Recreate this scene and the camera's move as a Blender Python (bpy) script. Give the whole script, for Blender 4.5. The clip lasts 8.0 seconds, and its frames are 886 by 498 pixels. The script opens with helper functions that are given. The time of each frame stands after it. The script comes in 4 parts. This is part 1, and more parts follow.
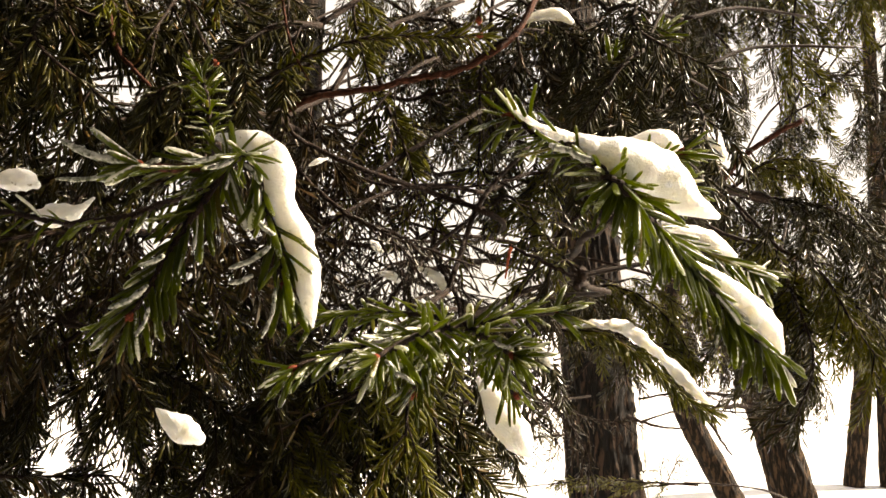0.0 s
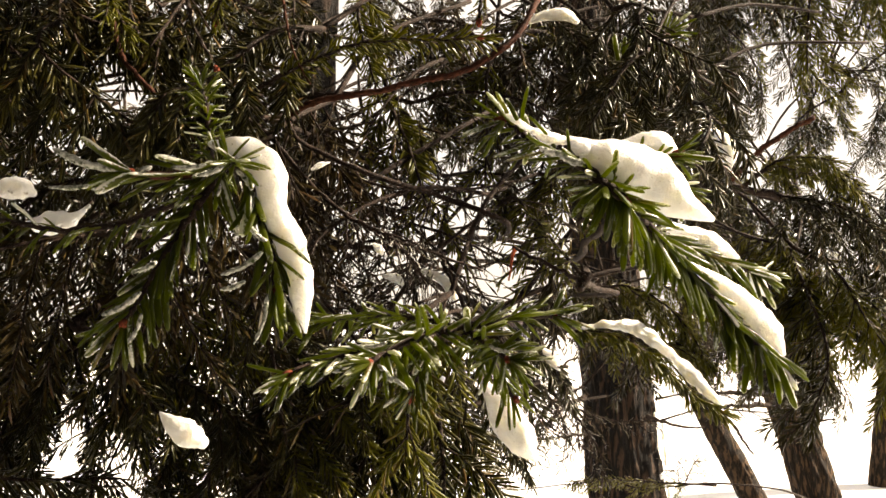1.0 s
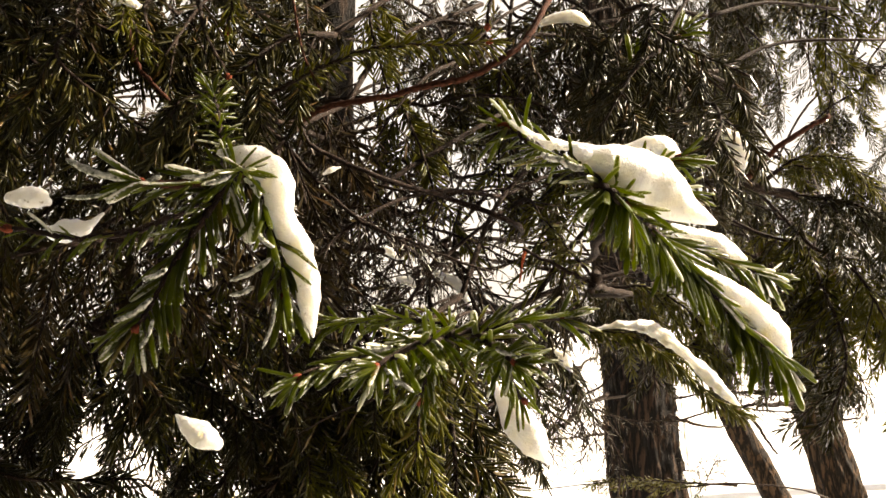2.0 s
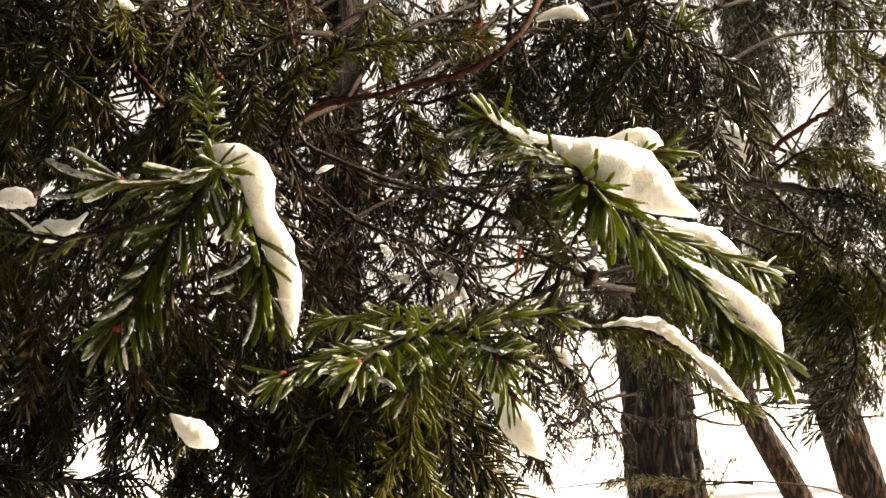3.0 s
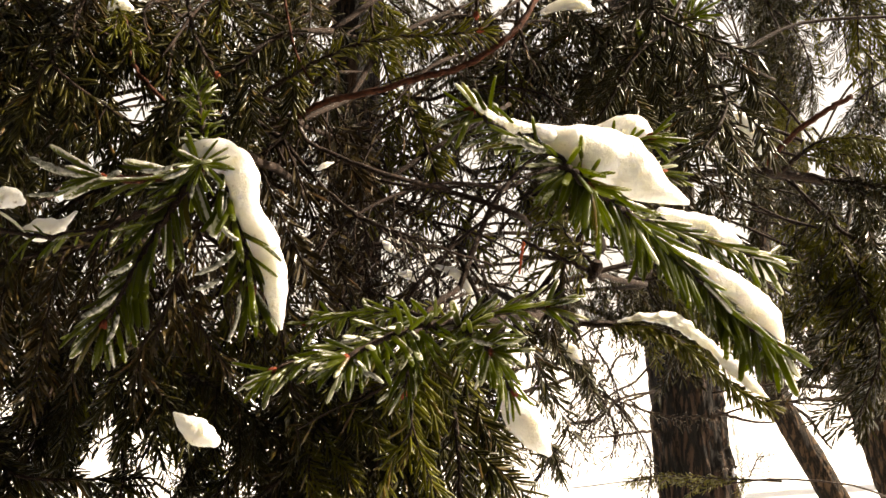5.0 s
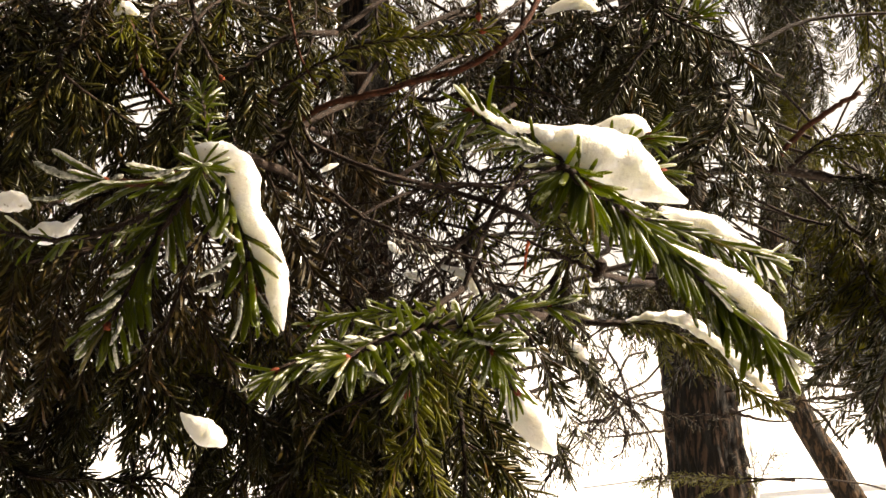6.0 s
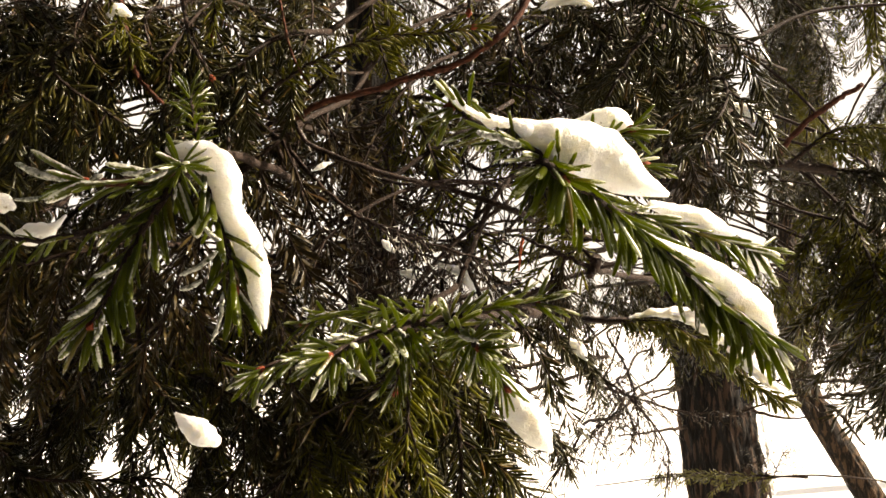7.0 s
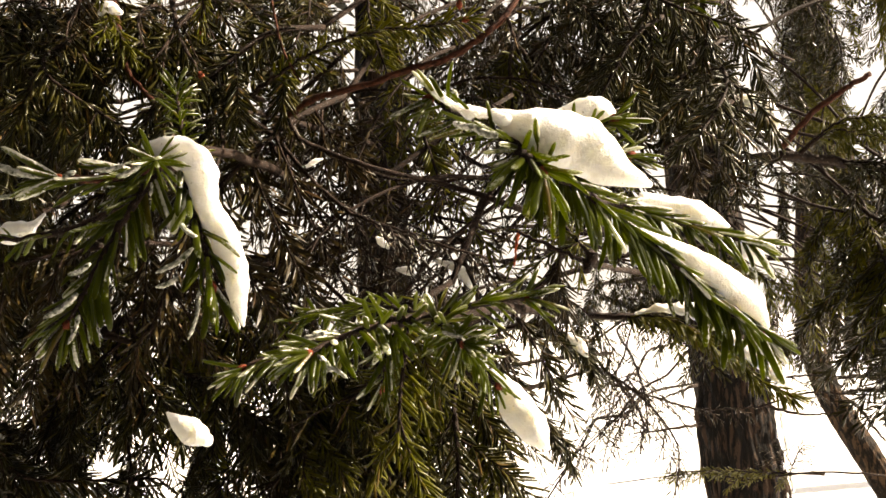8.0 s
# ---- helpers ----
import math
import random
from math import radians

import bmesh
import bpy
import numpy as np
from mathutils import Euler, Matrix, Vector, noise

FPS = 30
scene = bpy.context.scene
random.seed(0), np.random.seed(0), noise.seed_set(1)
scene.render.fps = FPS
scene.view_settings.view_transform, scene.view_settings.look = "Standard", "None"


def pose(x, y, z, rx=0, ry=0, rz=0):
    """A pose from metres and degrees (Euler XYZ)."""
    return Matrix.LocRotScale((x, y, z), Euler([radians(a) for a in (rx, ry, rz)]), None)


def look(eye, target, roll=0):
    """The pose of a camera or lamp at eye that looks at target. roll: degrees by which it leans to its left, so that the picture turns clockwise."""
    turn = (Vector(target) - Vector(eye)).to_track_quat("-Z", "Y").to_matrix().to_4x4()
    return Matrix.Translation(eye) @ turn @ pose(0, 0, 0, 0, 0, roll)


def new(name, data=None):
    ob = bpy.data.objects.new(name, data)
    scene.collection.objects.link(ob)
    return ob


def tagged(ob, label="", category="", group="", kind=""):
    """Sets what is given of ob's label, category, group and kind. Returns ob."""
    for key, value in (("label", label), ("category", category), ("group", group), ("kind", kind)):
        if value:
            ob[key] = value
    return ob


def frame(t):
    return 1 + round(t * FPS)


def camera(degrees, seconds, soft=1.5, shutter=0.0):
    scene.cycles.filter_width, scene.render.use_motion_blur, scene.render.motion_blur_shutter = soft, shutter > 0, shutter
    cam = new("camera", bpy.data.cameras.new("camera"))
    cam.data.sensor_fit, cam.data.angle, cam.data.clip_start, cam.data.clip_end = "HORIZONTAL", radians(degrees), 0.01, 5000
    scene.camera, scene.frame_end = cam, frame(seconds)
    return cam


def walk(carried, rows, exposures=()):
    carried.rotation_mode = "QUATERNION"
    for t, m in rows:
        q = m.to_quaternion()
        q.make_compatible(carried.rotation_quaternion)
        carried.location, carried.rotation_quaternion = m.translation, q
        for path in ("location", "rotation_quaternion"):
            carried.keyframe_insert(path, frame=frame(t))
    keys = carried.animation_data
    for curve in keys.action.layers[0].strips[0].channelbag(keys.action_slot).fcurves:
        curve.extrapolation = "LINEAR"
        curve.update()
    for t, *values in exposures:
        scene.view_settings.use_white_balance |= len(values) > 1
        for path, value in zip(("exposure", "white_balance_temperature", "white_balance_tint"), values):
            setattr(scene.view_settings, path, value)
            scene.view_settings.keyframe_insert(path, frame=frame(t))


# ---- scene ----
cam = camera(56.5, 8.0, soft=1.6)
PATH = [
    (0, (0.0296, -0.0082, 1.5078), (-0.0531, 1.9795, 1.7140), 0.61),
    (0.5, (0.0358, -0.0067, 1.5091), (-0.0693, 1.9799, 1.7148), 0.54),
    (1, (0.0432, -0.0071, 1.5105), (-0.0873, 1.9781, 1.7150), 0.33),
    (1.5, (0.0450, -0.0136, 1.5131), (-0.1116, 1.9698, 1.7168), 0.26),
    (3, (0.0701, -0.0087, 1.5106), (-0.1542, 1.9682, 1.7140), -0.39),
    (3.5, (0.0733, -0.0071, 1.5096), (-0.1702, 1.9675, 1.7140), -0.53),
    (4, (0.0800, -0.0033, 1.5088), (-0.1805, 1.9691, 1.7135), -0.64),
    (4.5, (0.0864, 0.0001, 1.5075), (-0.1904, 1.9703, 1.7119), -0.86),
    (6, (0.0969, -0.0017, 1.5066), (-0.2252, 1.9614, 1.7130), -1.35),
    (6.5, (0.1036, 0.0002, 1.5074), (-0.2342, 1.9609, 1.7114), -1.54),
    (7, (0.1124, 0.0033, 1.5047), (-0.2433, 1.9605, 1.7112), -1.87),
    (7.5, (0.1227, 0.0093, 1.5045), (-0.2531, 1.9630, 1.7098), -2.07),
    (8, (0.1286, 0.0152, 1.5028), (-0.2679, 1.9649, 1.7073), -2.32),
]
walk(cam, [(t, look(eye, target, roll)) for t, eye, target, roll in PATH], exposures=[(0.0, 2.1, 7750, 14), (8.0, 2.1, 7750, 14)])

# ---- light ----
SUN_FROM = Vector((0.78, 0.22, 0.58)).normalized()
sun = new("sun", bpy.data.lights.new("sun", "SUN"))
sun.data.energy, sun.data.angle, sun.data.color = 5.0, radians(0.6), (1.0, 0.93, 0.80)
sun.matrix_world = look(SUN_FROM * 30, (0, 0, 0))
world = bpy.data.worlds.new("winter_sky")
scene.world = world
world.use_nodes = True
wn = world.node_tree
sky = wn.nodes.new("ShaderNodeTexSky")
sky.sky_type, sky.sun_disc = "NISHITA", False
sky.sun_elevation = math.asin(SUN_FROM.z)
sky.sun_rotation = math.atan2(SUN_FROM.x, SUN_FROM.y)
sky.dust_density = 4.0
haze = wn.nodes.new("ShaderNodeMix")
haze.data_type = "RGBA"
haze.inputs[0].default_value, haze.inputs[7].default_value = 0.65, (11.4, 11.0, 10.3, 1.0)
wn.links.new(sky.outputs[0], haze.inputs[6])
wn.links.new(haze.outputs[2], wn.nodes["Background"].inputs[0])
wn.nodes["Background"].inputs[1].default_value = 0.034


# ---- materials ----
def material(name):
    m = bpy.data.materials.new(name)
    m.use_nodes = True
    nt = m.node_tree
    return m, nt, nt.nodes["Principled BSDF"], nt.nodes["Material Output"]


def tex_noise(nt, scale, detail=4.0, rough=0.6, coord="Object", stretch=None):
    tc = nt.nodes.new("ShaderNodeTexCoord")
    n = nt.nodes.new("ShaderNodeTexNoise")
    n.inputs["Scale"].default_value, n.inputs["Detail"].default_value, n.inputs["Roughness"].default_value = scale, detail, rough
    src = tc.outputs[coord]
    if stretch:
        mp = nt.nodes.new("ShaderNodeMapping")
        mp.inputs["Scale"].default_value = stretch
        nt.links.new(src, mp.inputs[0])
        src = mp.outputs[0]
    nt.links.new(src, n.inputs["Vector"])
    return n.outputs[0]


def ramp(nt, fac, stops):
    r = nt.nodes.new("ShaderNodeValToRGB")
    el = r.color_ramp.elements
    while len(el) < len(stops):
        el.new(0.5)
    for e, (p, c) in zip(el, stops):
        e.position, e.color = p, (*c, 1.0)
    nt.links.new(fac, r.inputs[0])
    return r.outputs[0]


def mixed(nt, fac, a, b):
    m = nt.nodes.new("ShaderNodeMix")
    m.data_type = "RGBA"
    for sock, v in ((m.inputs[0], fac), (m.inputs[6], a), (m.inputs[7], b)):
        if isinstance(v, bpy.types.NodeSocket):
            nt.links.new(v, sock)
        else:
            sock.default_value = v if isinstance(v, float) else (*v, 1.0)
    return m.outputs[2]


def arith(nt, op, a, b):
    m = nt.nodes.new("ShaderNodeMath")
    m.operation, m.use_clamp = op, op in ("MULTIPLY", "SUBTRACT")
    for i, v in enumerate((a, b)):
        if isinstance(v, bpy.types.NodeSocket):
            nt.links.new(v, m.inputs[i])
        else:
            m.inputs[i].default_value = v
    return m.outputs[0]


def bumped(nt, bsdf, height, strength, distance):
    b = nt.nodes.new("ShaderNodeBump")
    b.inputs["Strength"].default_value, b.inputs["Distance"].default_value = strength, distance
    nt.links.new(height, b.inputs["Height"])
    nt.links.new(b.outputs[0], bsdf.inputs["Normal"])


def needle_material(name, dark, light, dry, frost, island, glow=0.36):
    """Waxy spruce needles; rime sits in grains on the tip, along both edges and on what faces up."""
    m, nt, bsdf, out = material(name)
    if island:
        rnd = nt.nodes.new("ShaderNodeNewGeometry").outputs["Random Per Island"]
    else:
        rnd = nt.nodes.new("ShaderNodeObjectInfo").outputs["Random"]
    col = ramp(nt, rnd, [(0.0, dark), (0.55, light), (0.93, light), (0.97, dry)])
    col = mixed(nt, tex_noise(nt, 14.0 if island else 300.0, 2.0), col, dark)
    geo = nt.nodes.new("ShaderNodeNewGeometry")
    sep = nt.nodes.new("ShaderNodeSeparateXYZ")
    nt.links.new(geo.outputs["Normal"], sep.inputs[0])
    grain = tex_noise(nt, 420.0 if island else 16.0, 3.0, 0.7)
    lie = arith(nt, "MULTIPLY", sep.outputs["Z"], 0.30)
    # some needles carry more ice than others
    lie = arith(nt, "ADD", lie, arith(nt, "MULTIPLY", rnd, 0.34))
    if island:
        along = nt.nodes.new("ShaderNodeAttribute")
        along.attribute_name = "along"
        lie = arith(nt, "ADD", lie, arith(nt, "MULTIPLY", arith(nt, "SUBTRACT", along.outputs["Fac"], 0.5), 0.75))
    else:
        own = nt.nodes.new("ShaderNodeSeparateXYZ")
        nt.links.new(nt.nodes.new("ShaderNodeTexCoord").outputs["Object"], own.inputs[0])
        lie = arith(nt, "ADD", lie, arith(nt, "MULTIPLY", arith(nt, "SUBTRACT", own.outputs["Z"], 0.55), 0.85))
        edge = arith(nt, "POWER", arith(nt, "MULTIPLY", arith(nt, "ABSOLUTE", own.outputs["X"], 0.0), 16.0), 3.0)
        lie = arith(nt, "ADD", lie, arith(nt, "MULTIPLY", edge, 0.38))
    rime = arith(nt, "SUBTRACT", arith(nt, "ADD", lie, grain), (1.20 if island else 1.30) - frost)
    rime = arith(nt, "MULTIPLY", rime, 3.5 if island else 7.0)
    col = mixed(nt, rime, col, (0.74, 0.73, 0.67))
    nt.links.new(col, bsdf.inputs["Base Color"])
    bsdf.inputs["Roughness"].default_value = 0.28
    # a thin glaze of ice
    bsdf.inputs["Coat Weight"].default_value = 0.06 if island else 0.2
    bsdf.inputs["Coat Roughness"].default_value = 0.14
    bsdf.inputs["Coat IOR"].default_value = 1.31
    bsdf.inputs["Specular IOR Level"].default_value = 0.13 if island else 0.18
    bumped(nt, bsdf, grain, 0.3, 0.0005)
    tr = nt.nodes.new("ShaderNodeBsdfTranslucent")
    nt.links.new(mixed(nt, 0.5, col, tuple((3.2 if island else 6.0) * k for k in light)), tr.inputs[0])
    mx = nt.nodes.new("ShaderNodeMixShader")
    mx.inputs[0].default_value = glow
    nt.links.new(bsdf.outputs[0], mx.inputs[1])
    nt.links.new(tr.outputs[0], mx.inputs[2])
    nt.links.new(mx.outputs[0], out.inputs[0])
    return m


def snow_material(name, colour, dirt, gloss, scale):
    m, nt, bsdf, out = material(name)
    big, fine = tex_noise(nt, scale, 5.0), tex_noise(nt, scale * 9.0, 4.0, 0.7)
    col = mixed(nt, arith(nt, "MULTIPLY", arith(nt, "SUBTRACT", big, 0.52), 2.2), colour, dirt)
    # bits of bark and needle dust
    specks = arith(nt, "MULTIPLY", arith(nt, "SUBTRACT", tex_noise(nt, scale * 5.0, 2.0, 0.5), 0.67), 9.0)
    col = mixed(nt, specks, col, (0.30, 0.27, 0.22))
    nt.links.new(col, bsdf.inputs["Base Color"])
    bsdf.inputs["Roughness"].default_value = gloss
    bsdf.inputs["Subsurface Weight"].default_value = 0.85
    bsdf.inputs["Subsurface Radius"].default_value = (1.0, 0.95, 0.8)
    bsdf.inputs["Subsurface Scale"].default_value = 0.014
    bumped(nt, bsdf, arith(nt, "ADD", big, arith(nt, "MULTIPLY", fine, 0.4)), 0.6, 0.3 / scale)
    return m


def bark_material(name, dark, light, scale, stretch, rime=0.0, furrows=False):
    m, nt, bsdf, out = material(name)
    n = tex_noise(nt, scale, 6.0, 0.65, stretch=stretch)
    if furrows:
        # plates between cracks
        tc, mp, vo = (nt.nodes.new(k) for k in ("ShaderNodeTexCoord", "ShaderNodeMapping", "ShaderNodeTexVoronoi"))
        mp.inputs["Scale"].default_value = stretch
        vo.feature, vo.inputs["Scale"].default_value = "DISTANCE_TO_EDGE", scale
        warp = mixed(nt, 0.10, tc.outputs["Object"], n)
        nt.links.new(warp, mp.inputs[0])
        nt.links.new(mp.outputs[0], vo.inputs["Vector"])
        n = arith(nt, "MULTIPLY", arith(nt, "ADD", arith(nt, "MULTIPLY", vo.outputs["Distance"], 2.6), 0.12), arith(nt, "ADD", n, 0.35))
    fine = tex_noise(nt, scale * 7.0, 4.0, 0.7)
    col = ramp(nt, n, [(0.36, dark), (0.62, light)])
    if rime:
        col = mixed(nt, arith(nt, "MULTIPLY", arith(nt, "SUBTRACT", fine, 1.0 - rime), 8.0), col, (0.6, 0.6, 0.6))
    nt.links.new(col, bsdf.inputs["Base Color"])
    bsdf.inputs["Roughness"].default_value = 0.85
    bsdf.inputs["Specular IOR Level"].default_value = 0.15
    bumped(nt, bsdf, arith(nt, "ADD", n, arith(nt, "MULTIPLY", fine, 0.4)), 0.9, 0.35 / scale)
    return m


GREEN_D, GREEN_L, DRY = (0.007, 0.012, 0.0015), (0.070, 0.082, 0.005), (0.16, 0.09, 0.03)
M_NEEDLE = needle_material("spruce_needle", GREEN_D, GREEN_L, DRY, 0.10, False, 0.55)
M_RIMED = needle_material("rimed_needle", GREEN_D, GREEN_L, (0.09, 0.10, 0.03), 0.30, False, 0.40)
# M_FOLIAGE's needles as if sunlit: light put into brighter, yellower colours
M_LIT = needle_material("lit_foliage", (0.020, 0.023, 0.002), (0.130, 0.124, 0.008), DRY, 0.02, True)
# M_FOLIAGE, M_OLD: colours darkened to carry the shade inside the crown
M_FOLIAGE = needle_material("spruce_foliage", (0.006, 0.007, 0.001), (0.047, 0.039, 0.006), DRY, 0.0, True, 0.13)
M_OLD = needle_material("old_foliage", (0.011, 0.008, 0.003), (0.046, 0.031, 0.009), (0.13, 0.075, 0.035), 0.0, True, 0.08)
M_CRUSTED = needle_material("crusted_shoot", (0.008, 0.006, 0.003), (0.03, 0.022, 0.010), DRY, 0.32, True, 0.15)
M_SNOW = snow_material("wet_snow", (0.79, 0.79, 0.78), (0.52, 0.53, 0.54), 0.36, 60.0)
M_RIME = bark_material("rime", (0.035, 0.048, 0.014), (0.60, 0.60, 0.55), 420.0, (1, 1, 1), 0.36)
M_TWIG = bark_material("twig_bark", (0.006, 0.004, 0.003), (0.026, 0.014, 0.009), 260.0, (1, 1, 1), 0.37)
M_RED = bark_material("young_bark", (0.018, 0.007, 0.004), (0.070, 0.022, 0.011), 300.0, (1, 1, 1), 0.28)
M_BUD = bark_material("bud_scales", (0.06, 0.014, 0.007), (0.19, 0.042, 0.017), 500.0, (1, 1, 1), 0.20)
M_TRUNK = bark_material("furrowed_bark", (0.003, 0.002, 0.0015), (0.034, 0.020, 0.013), 26.0, (1, 1, 0.20), 0.27, True)
M_TRUNK_PALE = bark_material("grey_bark", (0.009, 0.006, 0.004), (0.066, 0.040, 0.023), 30.0, (1, 1, 0.2), 0.22, True)
M_DEAD = bark_material("dead_needle", (0.28, 0.05, 0.02), (0.5, 0.12, 0.05), 300.0, (1, 1, 1))
M_GROUND = snow_material("snow_field", (0.74, 0.74, 0.74), (0.66, 0.67, 0.69), 0.6, 1.3)


# ---- shapes ----
RNG = np.random.default_rng(7)


def mesh_of(name, verts, faces, mat, smooth=True):
    me = bpy.data.meshes.new(name)
    me.from_pydata([tuple(v) for v in verts], [], faces)
    me.materials.append(mat)
    if smooth:
        me.polygons.foreach_set("use_smooth", [True] * len(me.polygons))
    me.update()
    return me


def part(name, me, parent, label="", kind=""):
    ob = new(name, me)
    ob.parent = parent
    return tagged(ob, label=label, kind=kind)


def spline(points, steps):
    """Smooth curve through the points."""
    p = np.array(points, float)
    if len(p) == 2:
        p = np.array([p[0], (p[0] + p[1]) / 2, p[1]])
    q = np.vstack([2 * p[0] - p[1], p, 2 * p[-1] - p[-2]])
    res = []
    for i in range(len(p) - 1):
        a, b, c, d = q[i:i + 4]
        for s in np.linspace(0, 1, steps, endpoint=False):
            res.append(0.5 * (2 * b + (c - a) * s + (2 * a - 5 * b + 4 * c - d) * s ** 2 + (3 * b - a - 3 * c + d) * s ** 3))
    res.append(p[-1])
    return np.array(res)


def frames_along(curve):
    tang = np.gradient(curve, axis=0)
    tang /= np.linalg.norm(tang, axis=1)[:, None] + 1e-12
    up = np.where(np.abs(tang[:, 2:3]) > 0.92, np.array([[0.0, 1.0, 0.0]]), np.array([[0.0, 0.0, 1.0]]))
    side = np.cross(tang, up)
    side /= np.linalg.norm(side, axis=1)[:, None]
    return tang, side, np.cross(side, tang)


def tube(curve, radii, sides=7, rough=0.12, rng=RNG):
    """A knobbly tapering stem with closed ends."""
    tang, side, up = frames_along(curve)
    n = len(curve)
    # carry the first cross direction along, so that the skin never twists
    for i in range(1, n):
        s = side[i - 1] - tang[i] * np.dot(side[i - 1], tang[i])
        side[i] = s / (np.linalg.norm(s) + 1e-12)
        up[i] = np.cross(side[i], tang[i])
    ang = np.linspace(0, 2 * math.pi, sides, endpoint=False)
    r = np.asarray(radii)[:, None] * (1 + rough * rng.uniform(-1, 1, (n, sides)))
    v = curve[:, None, :] + r[:, :, None] * (np.cos(ang)[None, :, None] * side[:, None, :] + np.sin(ang)[None, :, None] * up[:, None, :])
    faces = [(i * sides + j, i * sides + (j + 1) % sides, (i + 1) * sides + (j + 1) % sides, (i + 1) * sides + j) for i in range(n - 1) for j in range(sides)]
    faces.append(tuple(range(sides - 1, -1, -1)))
    faces.append(tuple((n - 1) * sides + j for j in range(sides)))
    return v.reshape(-1, 3), faces


def needle_shape(sides, rings, bend, fat=1.0):
    """One needle of unit length along z: a blunt bent blade, wider than thick."""
    if rings == 1:
        v = [(0.0, 0.0, 0.0)] + [(0.046 * math.cos(a), 0.040 * math.sin(a) + bend * 0.5, 0.66) for a in (0.3, 2.4, 4.5)] + [(0.0, bend, 1.0)]
        return np.array(v), [(0, 2, 1), (0, 3, 2), (0, 1, 3), (1, 2, 4), (2, 3, 4), (3, 1, 4)]
    prof = {3: [(0.0, 0.6), (0.45, 1.0), (0.90, 0.85)], 5: [(0.0, 0.45), (0.12, 0.92), (0.5, 1.05), (0.84, 1.0), (0.96, 0.62)]}[rings]
    v, f = [], []
    for z, r in prof:
        for j in range(sides):
            a = 2 * math.pi * j / sides
            v.append((fat * r * math.cos(a), fat * r * 0.62 * math.sin(a), z))
    v = [(x * 0.052, y * 0.052 + bend * z * z, z) for x, y, z in v]
    v.append((0.0, bend, 1.0))
    for i in range(rings - 1):
        for j in range(sides):
            f.append((i * sides + j, i * sides + (j + 1) % sides, (i + 1) * sides + (j + 1) % sides, (i + 1) * sides + j))
    k = (rings - 1) * sides
    f += [(k + j, k + (j + 1) % sides, len(v) - 1) for j in range(sides)]
    return np.array(v), f


def needle_dirs(curve, per_metre, rng, droop, spread, flat, turn=0.0):
    """Places and ways of the needles along a shoot: parted into two combs that lean towards its tip, few straight up or down."""
    seg = np.linalg.norm(np.diff(curve, axis=0), axis=1)
    s = np.concatenate([[0], np.cumsum(seg)])
    n = max(4, int(s[-1] * per_metre))
    at = (0.02 + 0.98 * (np.arange(n) + rng.uniform(0.1, 0.9, n)) / n) * s[-1]
    tang, side, up = frames_along(curve)
    pos = np.stack([np.interp(at, s, curve[:, k]) for k in range(3)], 1)
    t, sd, u = (np.stack([np.interp(at, s, a[:, k]) for k in range(3)], 1) for a in (tang, side, up))
    # two combs, and rows above and below where the shoot is round
    phi = np.where(np.arange(n) % 2, 0.0, math.pi) + rng.choice((-0.75, -0.35, 0.0, 0.35, 0.75), n) * (0.6 + flat) + rng.normal(0, 0.12, n) + turn
    rad = np.cos(phi)[:, None] * sd + np.sin(phi)[:, None] * u
    a = np.radians(rng.normal(spread, 4.0, n))
    a *= np.where(at > s[-1] - 0.006, 0.6, 1.0)
    w = np.cos(a)[:, None] * t + np.sin(a)[:, None] * rad
    w[:, 2] -= droop * rng.uniform(0.7, 1.1, n)
    w += rng.normal(0, 0.045, (n, 3))
    return pos, w / np.linalg.norm(w, axis=1)[:, None]


def basis(way, rng):
    """Axes of a needle: its flat side lies about level."""
    x = np.cross(way, np.array([0.0, 0.0, 1.0]) + rng.normal(0, 0.35, 3))
    x /= np.linalg.norm(x) + 1e-9
    return np.stack([x, np.cross(way, x), way], 1)


# ---- needles, shoots, boughs ----
NEEDLES = [mesh_of("needle", *needle_shape(8, 5, b, f), M_NEEDLE) for b, f in ((0.04, 1.2), (0.12, 1.05), (0.20, 1.2), (-0.06, 1.1), (0.28, 1.05))]
RIMED = [mesh_of("rimed_needle", *needle_shape(8, 5, b, f), M_RIMED) for b, f in ((0.05, 1.4), (0.14, 1.55), (-0.04, 1.3))]


def merged_needles(name, shoots, mat, length, rng, rings=1, sides=3, width=1.0):
    """All needles of some shoots in one mesh; "along" runs from 0 at each needle's foot to 1 at its tip."""
    kinds = [needle_shape(sides, rings, b) for b in (0.05, 0.14, 0.22, -0.06)]
    f = kinds[0][1]
    verts, faces = [], []
    k = 0
    for pos, way in shoots:
        for p, w in zip(pos, way):
            v = kinds[rng.integers(4)][0] * (length * rng.uniform(0.75, 1.15))
            v[:, :2] *= width
            verts.append(p + v @ basis(w, rng).T)
            faces += [tuple(i + k for i in q) for q in f]
            k += len(v)
    me = mesh_of(name, np.vstack(verts), faces, mat, smooth=rings > 1)
    me.attributes.new("along", "FLOAT", "POINT").data.foreach_set("value", np.tile(kinds[0][0][:, 2], len(verts)).astype(np.float32))
    return me


def branch(label, base, group="near branches"):
    ob = tagged(new("spruce_branch"), label=label, category="branch", group=group)
    ob.location = base
    return ob


